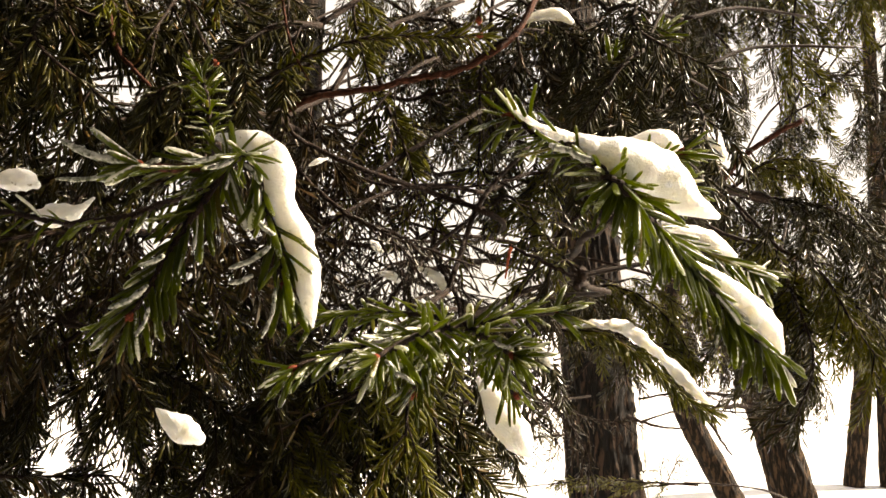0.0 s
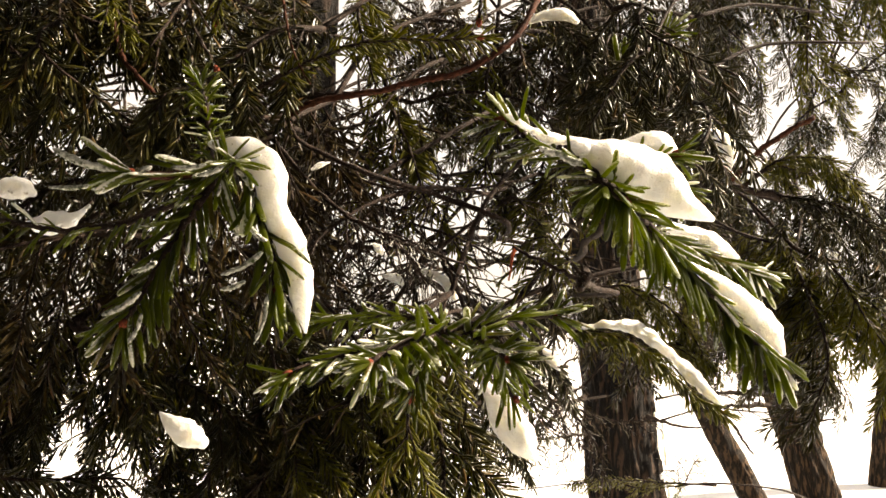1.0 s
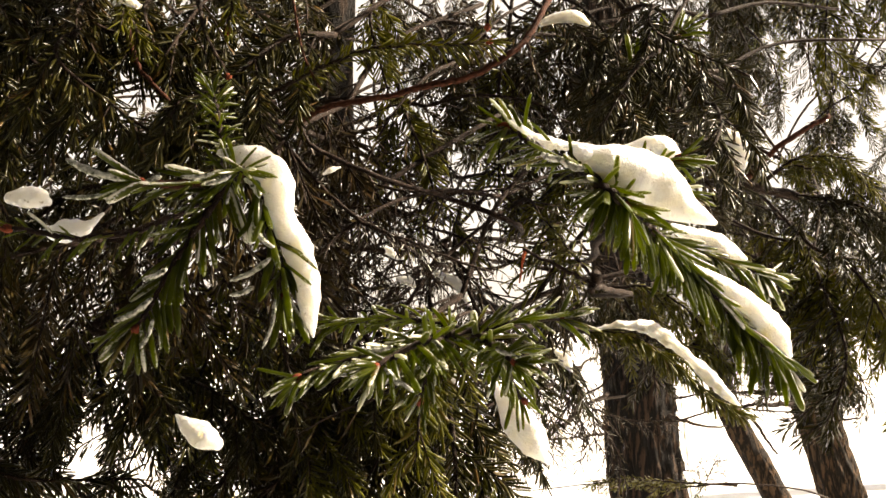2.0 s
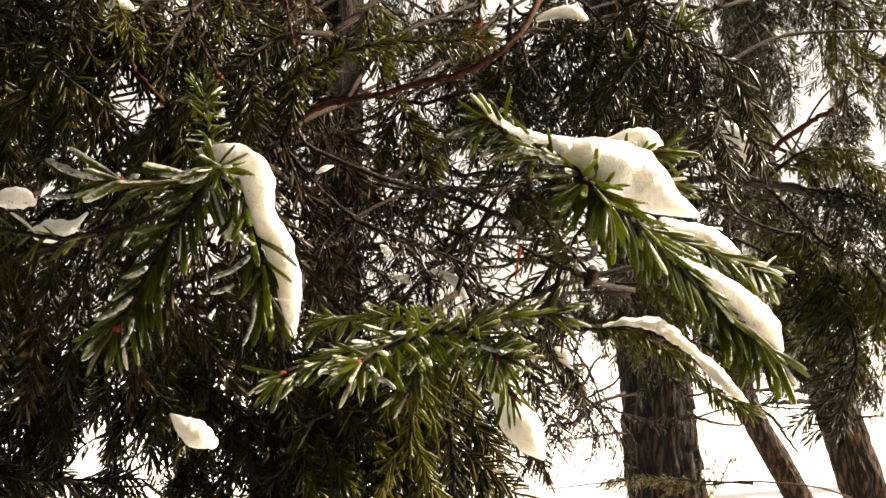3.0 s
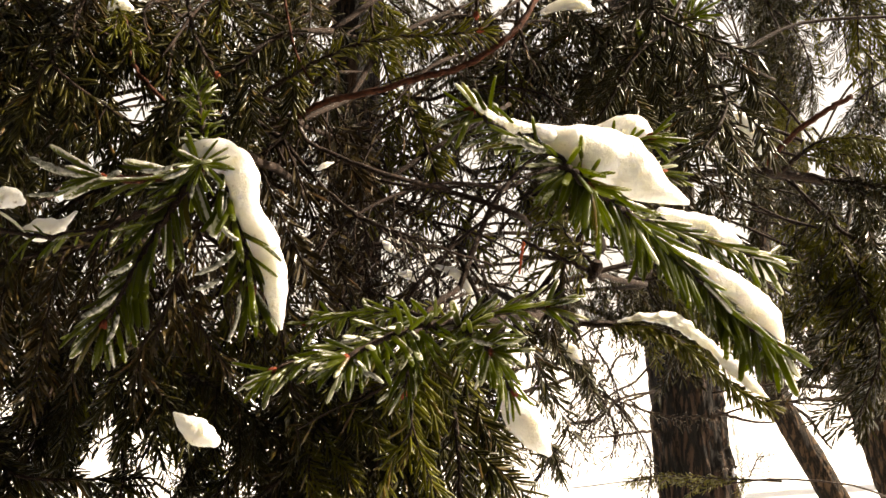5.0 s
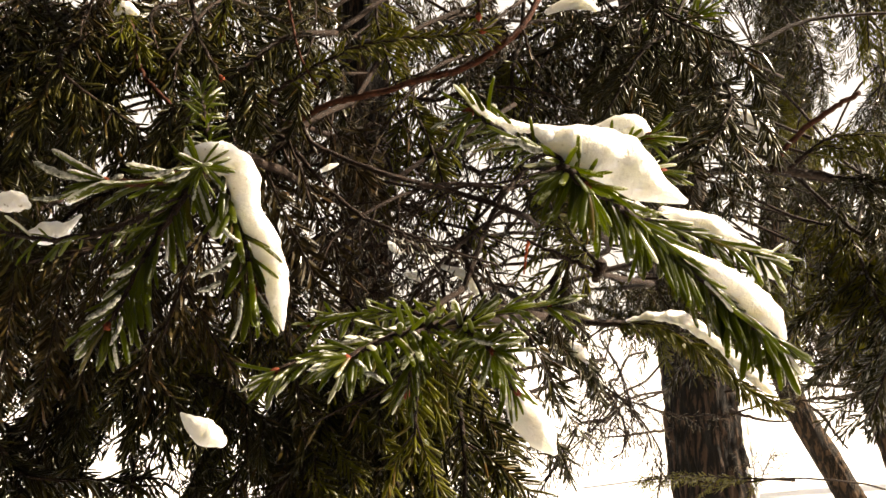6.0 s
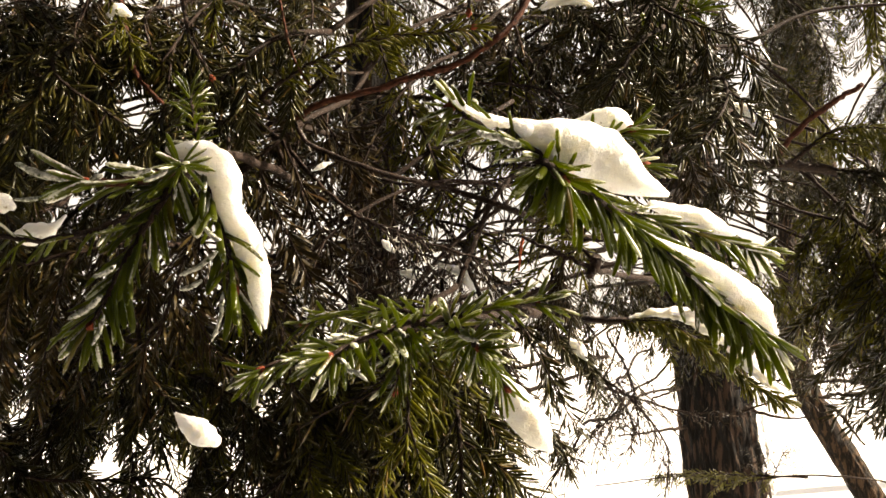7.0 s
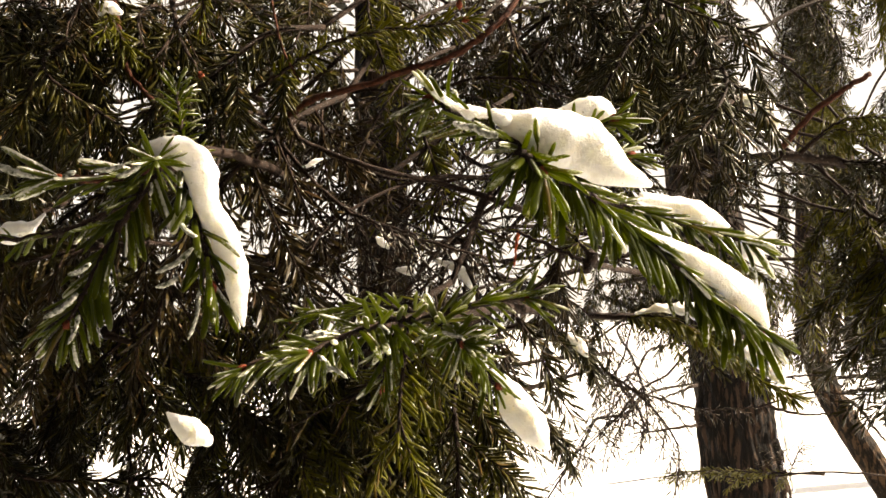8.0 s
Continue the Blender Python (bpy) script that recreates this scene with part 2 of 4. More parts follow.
def twig(owner, points, r0, r1, needles=900, length=0.017, droop=0.25, spread=52, flat=0.8, rime=0.25, bud=True, mat=None, seed=1, bare=0.0, tip=0, joined=None, turn=0.0):
    """One shoot under a branch: stem, single needles, end bud."""
    rng = np.random.default_rng(seed)
    curve = spline(points, 7) - np.array(owner.location)
    curve[1:-1] += rng.normal(0, r0 * 0.25, (len(curve) - 2, 3))
    stem = part("twig", mesh_of("twig", *tube(curve, np.linspace(r0, r1, len(curve)), 8, 0.14, rng), mat or M_TWIG), owner)
    lead = curve[int(bare * (len(curve) - 1)):]
    if needles:
        pos, way = needle_dirs(lead, needles, rng, droop, spread, flat, turn)
        if tip:
            w = frames_along(lead)[0][-1] + rng.normal(0, 0.55, (tip, 3))
            pos = np.vstack([pos, np.repeat(lead[-1:], tip, 0)])
            way = np.vstack([way, w / np.linalg.norm(w, axis=1)[:, None]])
        if joined:
            part("needles", merged_needles("needles", [(pos, way)], joined, length, rng, 3, 5, 1.2), stem, kind="stuff")
            pos = way = ()
        for p, w in zip(pos, way):
            iced = rng.random() < rime
            pool = RIMED if iced else NEEDLES
            nd = part("needle", pool[rng.integers(len(pool))], stem)
            l = length * rng.uniform(0.72, 1.2)
            b = Matrix(basis(w, rng).tolist()).to_4x4()
            nd.matrix_local = Matrix.Translation(p) @ b @ Matrix.Diagonal((l, l, l, 1))
    if bud:
        end = curve[-1]
        t = frames_along(curve)[0][-1]
        prof = [(-0.002, 0.4), (0.0, 1.0), (0.0022, 1.1), (0.0045, 0.6), (0.0056, 0.12)]
        c = np.array([end + t * z for z, _ in prof])
        part("bud", mesh_of("bud", *tube(c, [0.0022 * k for _, k in prof], 8, 0.15, rng), M_BUD), stem, "red-brown scaly end bud")
    return stem


def spray(owner, points, r0, sides, side_len, needles, length, mat, seed, hang=0.5, droop=0.25, bare=0.15):
    """A leading shoot with shorter side shoots that hang from it, needles of each shoot joined."""
    rng = np.random.default_rng(seed)
    twig(owner, points, r0, r0 * 0.5, needles, length, droop, 50, 0.8, bud=False, mat=M_TWIG, seed=seed, bare=bare, joined=mat)
    c = spline(points, 10)
    t, sd, up = frames_along(c)
    for i in range(sides):
        k = int(len(c) * (bare + (0.92 - bare) * (i + 0.5) / sides))
        d = t[k] * rng.uniform(0.5, 0.9) + sd[k] * (1 if i % 2 else -1) * rng.uniform(0.4, 0.9) + np.array([0, 0, -hang * rng.uniform(0.4, 1.2)])
        d /= np.linalg.norm(d)
        l = side_len * rng.uniform(0.6, 1.15) * (1.1 - 0.5 * i / sides)
        twig(owner, [tuple(c[k]), tuple(c[k] + d * l * 0.5), tuple(c[k] + d * l + np.array([0, 0, -0.2 * hang * l]))], r0 * 0.5, r0 * 0.3, needles, length * 0.95, droop, 48, 0.8, bud=False, mat=M_TWIG, seed=seed * 50 + i, joined=mat)


def stem_only(owner, points, r0, r1, mat, name="limb", seed=3):
    rng = np.random.default_rng(seed)
    curve = spline(points, 8) - np.array(owner.location)
    curve[1:-1] += rng.normal(0, r0 * 0.18, (len(curve) - 2, 3))
    return part(name, mesh_of(name, *tube(curve, np.linspace(r0, r1, len(curve)), 9, 0.16, rng), mat), owner)


def rime_crust(owner, start, end, r, seed):
    """A needle thick with rime: a lumpy white sleeve."""
    rng = np.random.default_rng(seed)
    a, b = np.array(start), np.array(end)
    side = np.cross(b - a, (0, 1, 0)) * 0.07
    c = spline([a, (a + b) / 2 + side, b], 8) - np.array(owner.location)
    w = r * np.array([0.55, 0.8, 0.95, 1, 1.05, 1, 1.05, 1, 1.1, 1, 1.05, 1.05, 1, 0.95, 0.85, 0.65, 0.3])
    return part("rime_crust", mesh_of("rime_crust", *tube(c, w * rng.uniform(0.85, 1.15, len(w)), 9, 0.2, rng), M_RIME), owner, "needle sleeved in white rime")


def snow_clump(label, points, radii, flat=0.8, seed=1, lump=0.16):
    """Slumped wet snow: a swollen spine with a sagging, lumpy skin."""
    rng = np.random.default_rng(seed)
    c = spline(points, 9)
    r = spline([(k, 0, 0) for k in radii], 9)[:, 0].clip(min(radii) * 0.6)
    # round both ends
    t = frames_along(c)[0]
    steps = (0.35, 0.7, 0.92)
    c = np.vstack([[c[0] - t[0] * r[0] * k for k in steps[::-1]], c, [c[-1] + t[-1] * r[-1] * k for k in steps]])
    r = np.concatenate([[r[0] * math.sqrt(1 - k * k) for k in steps[::-1]], r, [r[-1] * math.sqrt(1 - k * k) for k in steps]])
    base = c[0].copy()
    v, f = tube(c - base, r, 24, 0.0, rng)
    c = c - base
    mid = np.repeat(c, 24, 0)
    d = v - mid
    d[:, 1] *= flat
    d[:, 2] = np.where(d[:, 2] < 0, d[:, 2] * 0.85, d[:, 2])
    off = rng.uniform(0, 50, 3)
    m = float(np.max(r))
    k = np.array([0.6 * noise.noise(Vector(p / m * 0.7 + off)) + 0.7 * noise.noise(Vector(p / m * 1.9 + off)) + 0.35 * noise.noise(Vector(p / m * 5.0 + off)) for p in v])
    v = mid + d * (1 + lump * 1.6 * k)[:, None]
    ob = new("snow_clump", mesh_of("snow_clump", v, f, M_SNOW))
    ob.location = base
    sub = ob.modifiers.new("round", "SUBSURF")
    sub.levels = sub.render_levels = 1
    return tagged(ob, label=label, category="snow", group="snow clumps on branches")


# ---- the ground ----
def ground_sheet():
    n = 90
    axis = np.sign(np.linspace(-1, 1, n)) * np.abs(np.linspace(-1, 1, n)) ** 3.2 * 900
    v, f = [], []
    for y in axis:
        for x in axis:
            d = math.hypot(x, y)
            h = 0.10 * noise.noise(Vector((x * 0.35, y * 0.35, 0))) + 0.5 * noise.noise(Vector((x * 0.04, y * 0.04, 3))) * min(1, d / 20)
            v.append((x, y, h + 0.02 * max(0.0, min(y, 120.0) - 6)))
    for i in range(n - 1):
        for j in range(n - 1):
            f.append((i * n + j, i * n + j + 1, (i + 1) * n + j + 1, (i + 1) * n + j))
    return tagged(new("ground", mesh_of("ground", v, f, M_GROUND)), label="bright sunlit snow field under the trees", category="snow ground", kind="structure")


ground_sheet()


# ---- trees ----
def tree_trunk(owner, points, r0, r1, mat, seed, ridges=0.13, rows=130, sides=64):
    """A trunk whose bark stands in long broken plates between furrows."""
    pts = spline(points, 400)
    pts = pts[(np.linspace(0, 1, rows + 1) ** 1.3 * (len(pts) - 1)).astype(int)] - np.array(points[0])
    v, f = [], []
    for i, c in enumerate(pts):
        s = c[2] / pts[-1][2]
        r = r0 + (r1 - r0) * s + r0 * 0.25 * math.exp(-s * 30)
        for j in range(sides):
            ang = 2 * math.pi * j / sides
            p = Vector((math.cos(ang) * 4.5, math.sin(ang) * 4.5, c[2] * 4.0 + seed * 9))
            k = 1.6 * abs(noise.noise(p)) + 0.7 * abs(noise.noise(p * 2.3)) - 0.4
            rr = r * (1 + ridges * k)
            v.append((c[0] + rr * math.cos(ang), c[1] + rr * math.sin(ang), c[2]))
    for i in range(rows):
        for j in range(sides):
            f.append((i * sides + j, i * sides + (j + 1) % sides, (i + 1) * sides + (j + 1) % sides, (i + 1) * sides + j))
    f.append(tuple(rows * sides + j for j in range(sides)))
    return part("trunk", mesh_of("trunk", v, f, mat), owner)


def bough_shape(seed, length, mat, density=640, hang=0.6, n_len=0.021, width=1.35, rings=1, sides=3):
    """A side bough: a knobbly stem, hanging side shoots and their needles. Two meshes, base at the origin, along x."""
    rng = np.random.default_rng(seed)
    main = spline([(0, 0, 0), (length * 0.35, rng.normal(0, 0.012), 0.012), (length * 0.7, rng.normal(0, 0.018), -0.006), (length, rng.normal(0, 0.02), -length * 0.22)], 7)
    v, f = tube(main, np.linspace(0.0028, 0.0010, len(main)), 5, 0.15, rng)
    verts, faces = [v], list(f)
    k = len(v)
    # the older wood that leads back towards the trunk
    v, f = tube(spline([(-0.26, rng.normal(0, 0.03), 0.0), (-0.12, rng.normal(0, 0.015), 0.015), (0.002, 0, 0)], 4), np.linspace(0.0022, 0.0027, 9), 5, 0.15, rng)
    verts.append(v)
    faces += [tuple(x + k for x in t) for t in f]
    k += len(v)
    shoots = [needle_dirs(main[4:], density * 0.8, rng, 0.25, 52, 0.8)]
    count = int(length / 0.0155)
    for i in range(count):
        s = (i + rng.uniform(0.2, 0.8)) / count
        if rng.random() < 0.12:
            continue
        p = main[min(len(main) - 2, int(s * (len(main) - 1)))]
        sd = 1 if i % 2 else -1
        l = rng.uniform(0.045, 0.095) * (1.15 - 0.6 * s)
        d = np.array([rng.uniform(0.4, 0.85), sd * rng.uniform(0.35, 0.9), -hang * rng.uniform(0.3, 1.3)])
        d /= np.linalg.norm(d)
        q = p + d * l + np.array([0, 0, -0.25 * l * hang])
        c = spline([p, p + d * l * 0.5, q], 2)
        v, f = tube(c, np.linspace(0.0011, 0.0006, len(c)), 3, 0.12, rng)
        verts.append(v)
        faces += [tuple(x + k for x in t) for t in f]
        k += len(v)
        shoots.append(needle_dirs(c[1:], density, rng, 0.22, 48, 0.75))
        if rng.random() < 0.45:
            e = d * 0.6 + np.array([0.3, sd * 0.3, -0.5 * hang])
            c2 = spline([c[3], c[3] + e * l * 0.3, c[3] + e * l * 0.55 + np.array([0, 0, -0.008])], 2)
            v, f = tube(c2, np.linspace(0.0009, 0.0005, len(c2)), 3, 0.12, rng)
            verts.append(v)
            faces += [tuple(x + k for x in t) for t in f]
            k += len(v)
            shoots.append(needle_dirs(c2, density, rng, 0.22, 46, 0.75))
    return mesh_of("bough", np.vstack(verts), faces, M_TWIG), merged_needles("needles", shoots, mat, n_len, rng, rings, sides, width)


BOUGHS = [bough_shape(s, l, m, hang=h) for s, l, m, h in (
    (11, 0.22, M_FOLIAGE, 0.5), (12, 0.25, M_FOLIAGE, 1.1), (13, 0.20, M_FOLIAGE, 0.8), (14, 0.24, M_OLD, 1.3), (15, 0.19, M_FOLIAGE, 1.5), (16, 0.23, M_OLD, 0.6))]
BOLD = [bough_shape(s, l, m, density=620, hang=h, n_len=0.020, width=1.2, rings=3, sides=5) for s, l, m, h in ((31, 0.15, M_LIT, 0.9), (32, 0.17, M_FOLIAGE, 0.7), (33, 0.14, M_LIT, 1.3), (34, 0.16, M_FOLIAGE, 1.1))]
# mostly M_LIT: the sunlight on these boughs is in their colour
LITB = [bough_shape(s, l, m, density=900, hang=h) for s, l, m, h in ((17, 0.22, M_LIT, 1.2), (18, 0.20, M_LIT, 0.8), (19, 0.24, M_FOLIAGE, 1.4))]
BARE = [bough_shape(s, l, M_OLD, density=60, hang=h) for s, l, h in ((21, 0.24, 0.4), (22, 0.28, 0.9), (23, 0.22, 0.2))]


def hang_bough(owner, shapes, place, yaw, pitch, roll, size, rng):
    stem, leaves = shapes[rng.integers(len(shapes))]
    b = part("bough", stem, owner)
    m = pose(0, 0, 0, roll, pitch, yaw)
    # the bough's middle comes to the place
    b.matrix_local = Matrix.Translation(Vector(place) - Vector(owner.location) - m.to_3x3() @ Vector((0.11 * size, 0, -0.02))) @ m @ Matrix.Diagonal((size, size, size, 1))
    part("needles", leaves, b, kind="stuff")
    return b


def fill(owner, shapes, near, far, number, size, seed, yaw=(-160, -20), pitch=(5, 45)):
    """Boughs strewn through a space given by its four near and four far corners (left-top and right-bottom)."""
    rng = np.random.default_rng(seed)
    out = []
    (a, b), (c, d) = near, far
    for i in range(number):
        u, w, s = rng.random(3)
        x0, x1 = a[0] + (c[0] - a[0]) * s, b[0] + (d[0] - b[0]) * s
        z0, z1 = a[2] + (c[2] - a[2]) * s, b[2] + (d[2] - b[2]) * s
        y = a[1] + (c[1] - a[1]) * s
        p = (x0 + (x1 - x0) * u, y, z0 + (z1 - z0) * w)
        out.append(hang_bough(owner, shapes, p, rng.uniform(*yaw), rng.uniform(*pitch), rng.uniform(-30, 30), size * rng.uniform(0.8, 1.25), rng))
    return out


def crown_bough(seed, mat):
    """A long limb with a flat fan of hanging side shoots, one metre along x."""
    rng = np.random.default_rng(seed)
    main = spline([(0, 0, 0), (0.4, 0, 0.05), (0.75, 0.02, -0.02), (1.0, 0.0, -0.14)], 4)
    v, f = tube(main, np.linspace(0.016, 0.003, len(main)), 5, 0.15, rng)
    shoots = []
    for i in range(22):
        s = 0.12 + 0.86 * i / 22
        p = np.array([s, 0, 0.04 - 0.16 * s * s])
        l = 0.36 * (1.1 - s) + 0.06
        d = np.array([0.55, (1 if i % 2 else -1) * 0.8, -0.35]) + rng.normal(0, 0.12, 3)
        shoots.append(needle_dirs(spline([p, p + d * l * 0.5, p + d * l + np.array([0, 0, -0.1 * l])], 3), 21, rng, 0.35, 50, 0.8))
    return mesh_of("bough", v, f, M_TWIG), merged_needles("needles", shoots, mat, 0.14, rng, width=2.6)


CROWN = [crown_bough(s, M_FOLIAGE) for s in (301, 302, 303)]


def crown(owner, axis, low, high, reach, number, seed):
    """Whorls of limbs round a trunk, shorter towards the top."""
    rng = np.random.default_rng(seed)
    for i in range(number):
        s = (i + rng.random()) / number
        size = reach * (1.05 - s) * rng.uniform(0.8, 1.15)
        stem, leaves = CROWN[rng.integers(3)]
        b = part("bough", stem, owner)
        at = Vector((axis[0], axis[1], low + (high - low) * s)) - Vector(owner.location)
        b.matrix_local = Matrix.Translation(at) @ pose(0, 0, 0, rng.uniform(-12, 12), rng.uniform(0, 16), i * 137.5 + rng.uniform(-20, 20)) @ Matrix.Diagonal((size, size, size, 1))
        part("needles", leaves, b, kind="stuff")


spruce = tagged(new("spruce_tree"), label="dense old spruce with drooping frosted boughs", category="tree", group="trees")
spruce.location = (-0.47, 2.1, -0.2)
tree_trunk(spruce, [(-0.47, 2.1, -0.2), (-0.44, 2.1, 3.0), (-0.36, 2.2, 9.0)], 0.075, 0.03, M_TRUNK, 5)
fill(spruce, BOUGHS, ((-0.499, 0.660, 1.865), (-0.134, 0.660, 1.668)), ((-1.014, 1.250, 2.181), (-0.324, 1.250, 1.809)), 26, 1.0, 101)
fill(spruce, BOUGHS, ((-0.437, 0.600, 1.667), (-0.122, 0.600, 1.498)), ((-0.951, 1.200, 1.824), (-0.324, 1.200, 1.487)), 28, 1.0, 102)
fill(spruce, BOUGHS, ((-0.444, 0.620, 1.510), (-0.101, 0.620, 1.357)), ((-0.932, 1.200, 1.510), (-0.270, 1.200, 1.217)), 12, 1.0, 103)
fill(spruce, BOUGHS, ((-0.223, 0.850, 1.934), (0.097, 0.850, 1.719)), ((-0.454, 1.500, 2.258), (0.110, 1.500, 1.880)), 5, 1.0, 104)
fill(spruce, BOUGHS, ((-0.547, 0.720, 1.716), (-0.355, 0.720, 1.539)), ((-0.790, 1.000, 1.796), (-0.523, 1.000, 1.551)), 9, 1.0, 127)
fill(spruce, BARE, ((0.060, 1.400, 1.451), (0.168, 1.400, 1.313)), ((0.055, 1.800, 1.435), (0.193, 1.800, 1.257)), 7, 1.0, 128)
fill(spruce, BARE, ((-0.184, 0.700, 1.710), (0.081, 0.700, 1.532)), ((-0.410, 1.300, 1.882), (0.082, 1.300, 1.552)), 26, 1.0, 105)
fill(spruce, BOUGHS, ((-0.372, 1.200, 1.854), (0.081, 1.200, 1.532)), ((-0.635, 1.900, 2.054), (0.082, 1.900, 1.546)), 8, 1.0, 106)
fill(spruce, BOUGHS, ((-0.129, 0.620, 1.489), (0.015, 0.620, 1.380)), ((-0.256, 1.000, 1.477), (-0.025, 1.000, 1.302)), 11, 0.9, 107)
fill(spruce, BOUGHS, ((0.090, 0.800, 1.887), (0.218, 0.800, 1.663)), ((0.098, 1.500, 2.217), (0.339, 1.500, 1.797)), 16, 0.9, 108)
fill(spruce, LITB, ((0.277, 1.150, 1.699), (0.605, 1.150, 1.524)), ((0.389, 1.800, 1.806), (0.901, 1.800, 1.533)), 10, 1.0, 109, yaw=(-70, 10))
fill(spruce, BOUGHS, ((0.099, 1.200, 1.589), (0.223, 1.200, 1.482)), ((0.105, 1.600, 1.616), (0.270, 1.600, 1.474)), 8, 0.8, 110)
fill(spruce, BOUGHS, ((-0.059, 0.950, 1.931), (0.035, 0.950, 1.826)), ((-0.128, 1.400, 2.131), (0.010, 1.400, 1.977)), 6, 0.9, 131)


def lean_tree(label, low, high, width, mat, seed, tall=8.0):
    """A trunk through two points of its axis, carried down into the snow and up into the crown."""
    a, b = np.array(low), np.array(high)
    d = (b - a) / (b[2] - a[2])
    foot, head = a + d * (-0.3 - a[2]), a + d * (tall - a[2])
    ob = tagged(new("tree"), label=label, category="tree", group="trees")
    ob.location = tuple(foot)
    fine = width > 0.3
    tree_trunk(ob, [tuple(foot), tuple((foot + head) / 2), tuple(head)], width / 2, width / 4, mat, seed, rows=300 if fine else 130, sides=128 if fine else 64)
    return ob


thick = lean_tree("thick trunk with dark furrowed bark in snow", (0.790, 5.000, 0.685), (0.743, 5.000, 1.301), 0.4386, M_TRUNK, 1)
fill(spruce, BOLD, ((-0.128, 0.580, 1.470), (0.003, 0.580, 1.377)), ((-0.178, 0.720, 1.461), (-0.015, 0.720, 1.345)), 6, 1.0, 116)
fill(spruce, BOLD, ((-0.429, 0.660, 1.509), (-0.174, 0.660, 1.355)), ((-0.536, 0.800, 1.509), (-0.228, 0.800, 1.323)), 6, 1.0, 117)
fill(spruce, BOLD[1::2], ((-0.383, 0.580, 1.799), (-0.148, 0.580, 1.690)), ((-0.510, 0.740, 1.879), (-0.211, 0.740, 1.739)), 5, 1.0, 118)
fill(spruce, BOLD, ((-0.150, 0.780, 1.789), (0.041, 0.780, 1.666)), ((-0.200, 0.950, 1.849), (0.033, 0.950, 1.700)), 3, 1.0, 119, yaw=(-120, -60), pitch=(40, 80))
fill(spruce, BOLD, ((0.087, 0.720, 1.776), (0.213, 0.720, 1.632)), ((0.089, 0.950, 1.860), (0.256, 0.950, 1.672)), 5, 1.0, 120)
spruce_b = tagged(new("spruce_tree"), label="spruce with swept mossy trunk and hanging shoots", category="tree", group="trees")
spruce_b.location = (2.097, 5.500, -0.350)
tree_trunk(spruce_b, [(2.097, 5.500, -0.350), (1.656, 5.500, 0.510), (1.533, 5.500, 0.751), (1.407, 5.500, 0.996), (1.327, 5.500, 1.280), (1.310, 5.500, 1.676), (1.350, 5.500, 2.262), (1.410, 5.500, 3.126), (1.468, 5.500, 3.860), (1.500, 5.500, 4.700)], 0.105, 0.012, M_TRUNK_PALE, 2)
fill(spruce_b, BOUGHS[::2] + LITB, ((0.444, 1.900, 2.435), (1.023, 1.900, 1.814)), ((0.730, 3.400, 3.165), (1.766, 3.400, 2.054)), 20, 1.3, 111, yaw=(-180, 180), pitch=(20, 75))
# out-of-view crown, made wide and dense to cut light from overhead
crown(spruce, (-0.42, 2.12), 4.2, 8.8, 2.5, 100, 311)
# added boughs above the view, to shade the left branch from the sun
fill(spruce, BOUGHS, ((0.130, 0.340, 1.980), (0.270, 0.340, 1.820)), ((0.130, 0.560, 2.020), (0.290, 0.560, 1.850)), 20, 0.8, 113, pitch=(-6, 10))
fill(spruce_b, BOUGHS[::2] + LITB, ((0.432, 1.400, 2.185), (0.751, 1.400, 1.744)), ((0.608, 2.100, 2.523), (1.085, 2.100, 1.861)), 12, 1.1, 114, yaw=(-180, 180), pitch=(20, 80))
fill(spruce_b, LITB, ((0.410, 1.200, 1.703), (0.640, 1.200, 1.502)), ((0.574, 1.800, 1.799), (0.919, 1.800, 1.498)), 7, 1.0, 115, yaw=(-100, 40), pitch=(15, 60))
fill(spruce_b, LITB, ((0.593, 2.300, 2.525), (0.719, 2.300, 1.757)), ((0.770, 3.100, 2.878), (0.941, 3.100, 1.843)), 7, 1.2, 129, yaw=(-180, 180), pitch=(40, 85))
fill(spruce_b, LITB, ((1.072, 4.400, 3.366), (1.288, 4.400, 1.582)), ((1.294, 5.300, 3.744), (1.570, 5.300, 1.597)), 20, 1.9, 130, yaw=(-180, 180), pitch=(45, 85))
leaning = tagged(new("tree"), label="leaning trunk with grey-brown bark in snow", category="tree", group="trees")
leaning.location = (2.454, 6.000, -0.300)
tree_trunk(leaning, [(2.454, 6.000, -0.300), (2.239, 6.000, 0.463), (2.134, 6.000, 0.837), (2.010, 6.000, 1.257), (1.882, 6.000, 1.646), (1.738, 6.000, 2.163), (1.639, 6.000, 2.732), (1.604, 6.000, 3.395), (1.593, 6.000, 4.030), (1.693, 6.000, 8.000)], 0.150, 0.085, M_TRUNK_PALE, 3, rows=300, sides=128)
fill(spruce_b, BOUGHS[1::2] + LITB, ((0.449, 1.700, 1.762), (0.650, 1.700, 1.417)), ((0.600, 2.500, 1.886), (0.897, 2.500, 1.377)), 12, 1.1, 132, yaw=(-110, 30), pitch=(15, 60))
crown(leaning, (1.69, 6.0), 5.2, 7.8, 1.2, 26, 312)
lean_tree("slender straight grey trunk standing in snow", (3.539, 8.000, 0.096), (3.668, 8.000, 1.085), 0.1809, M_TRUNK_PALE, 4)
lean_tree("slender straight grey trunk standing in snow", (3.874, 8.000, 0.102), (3.871, 8.000, 1.087), 0.1645, M_TRUNK_PALE, 7)


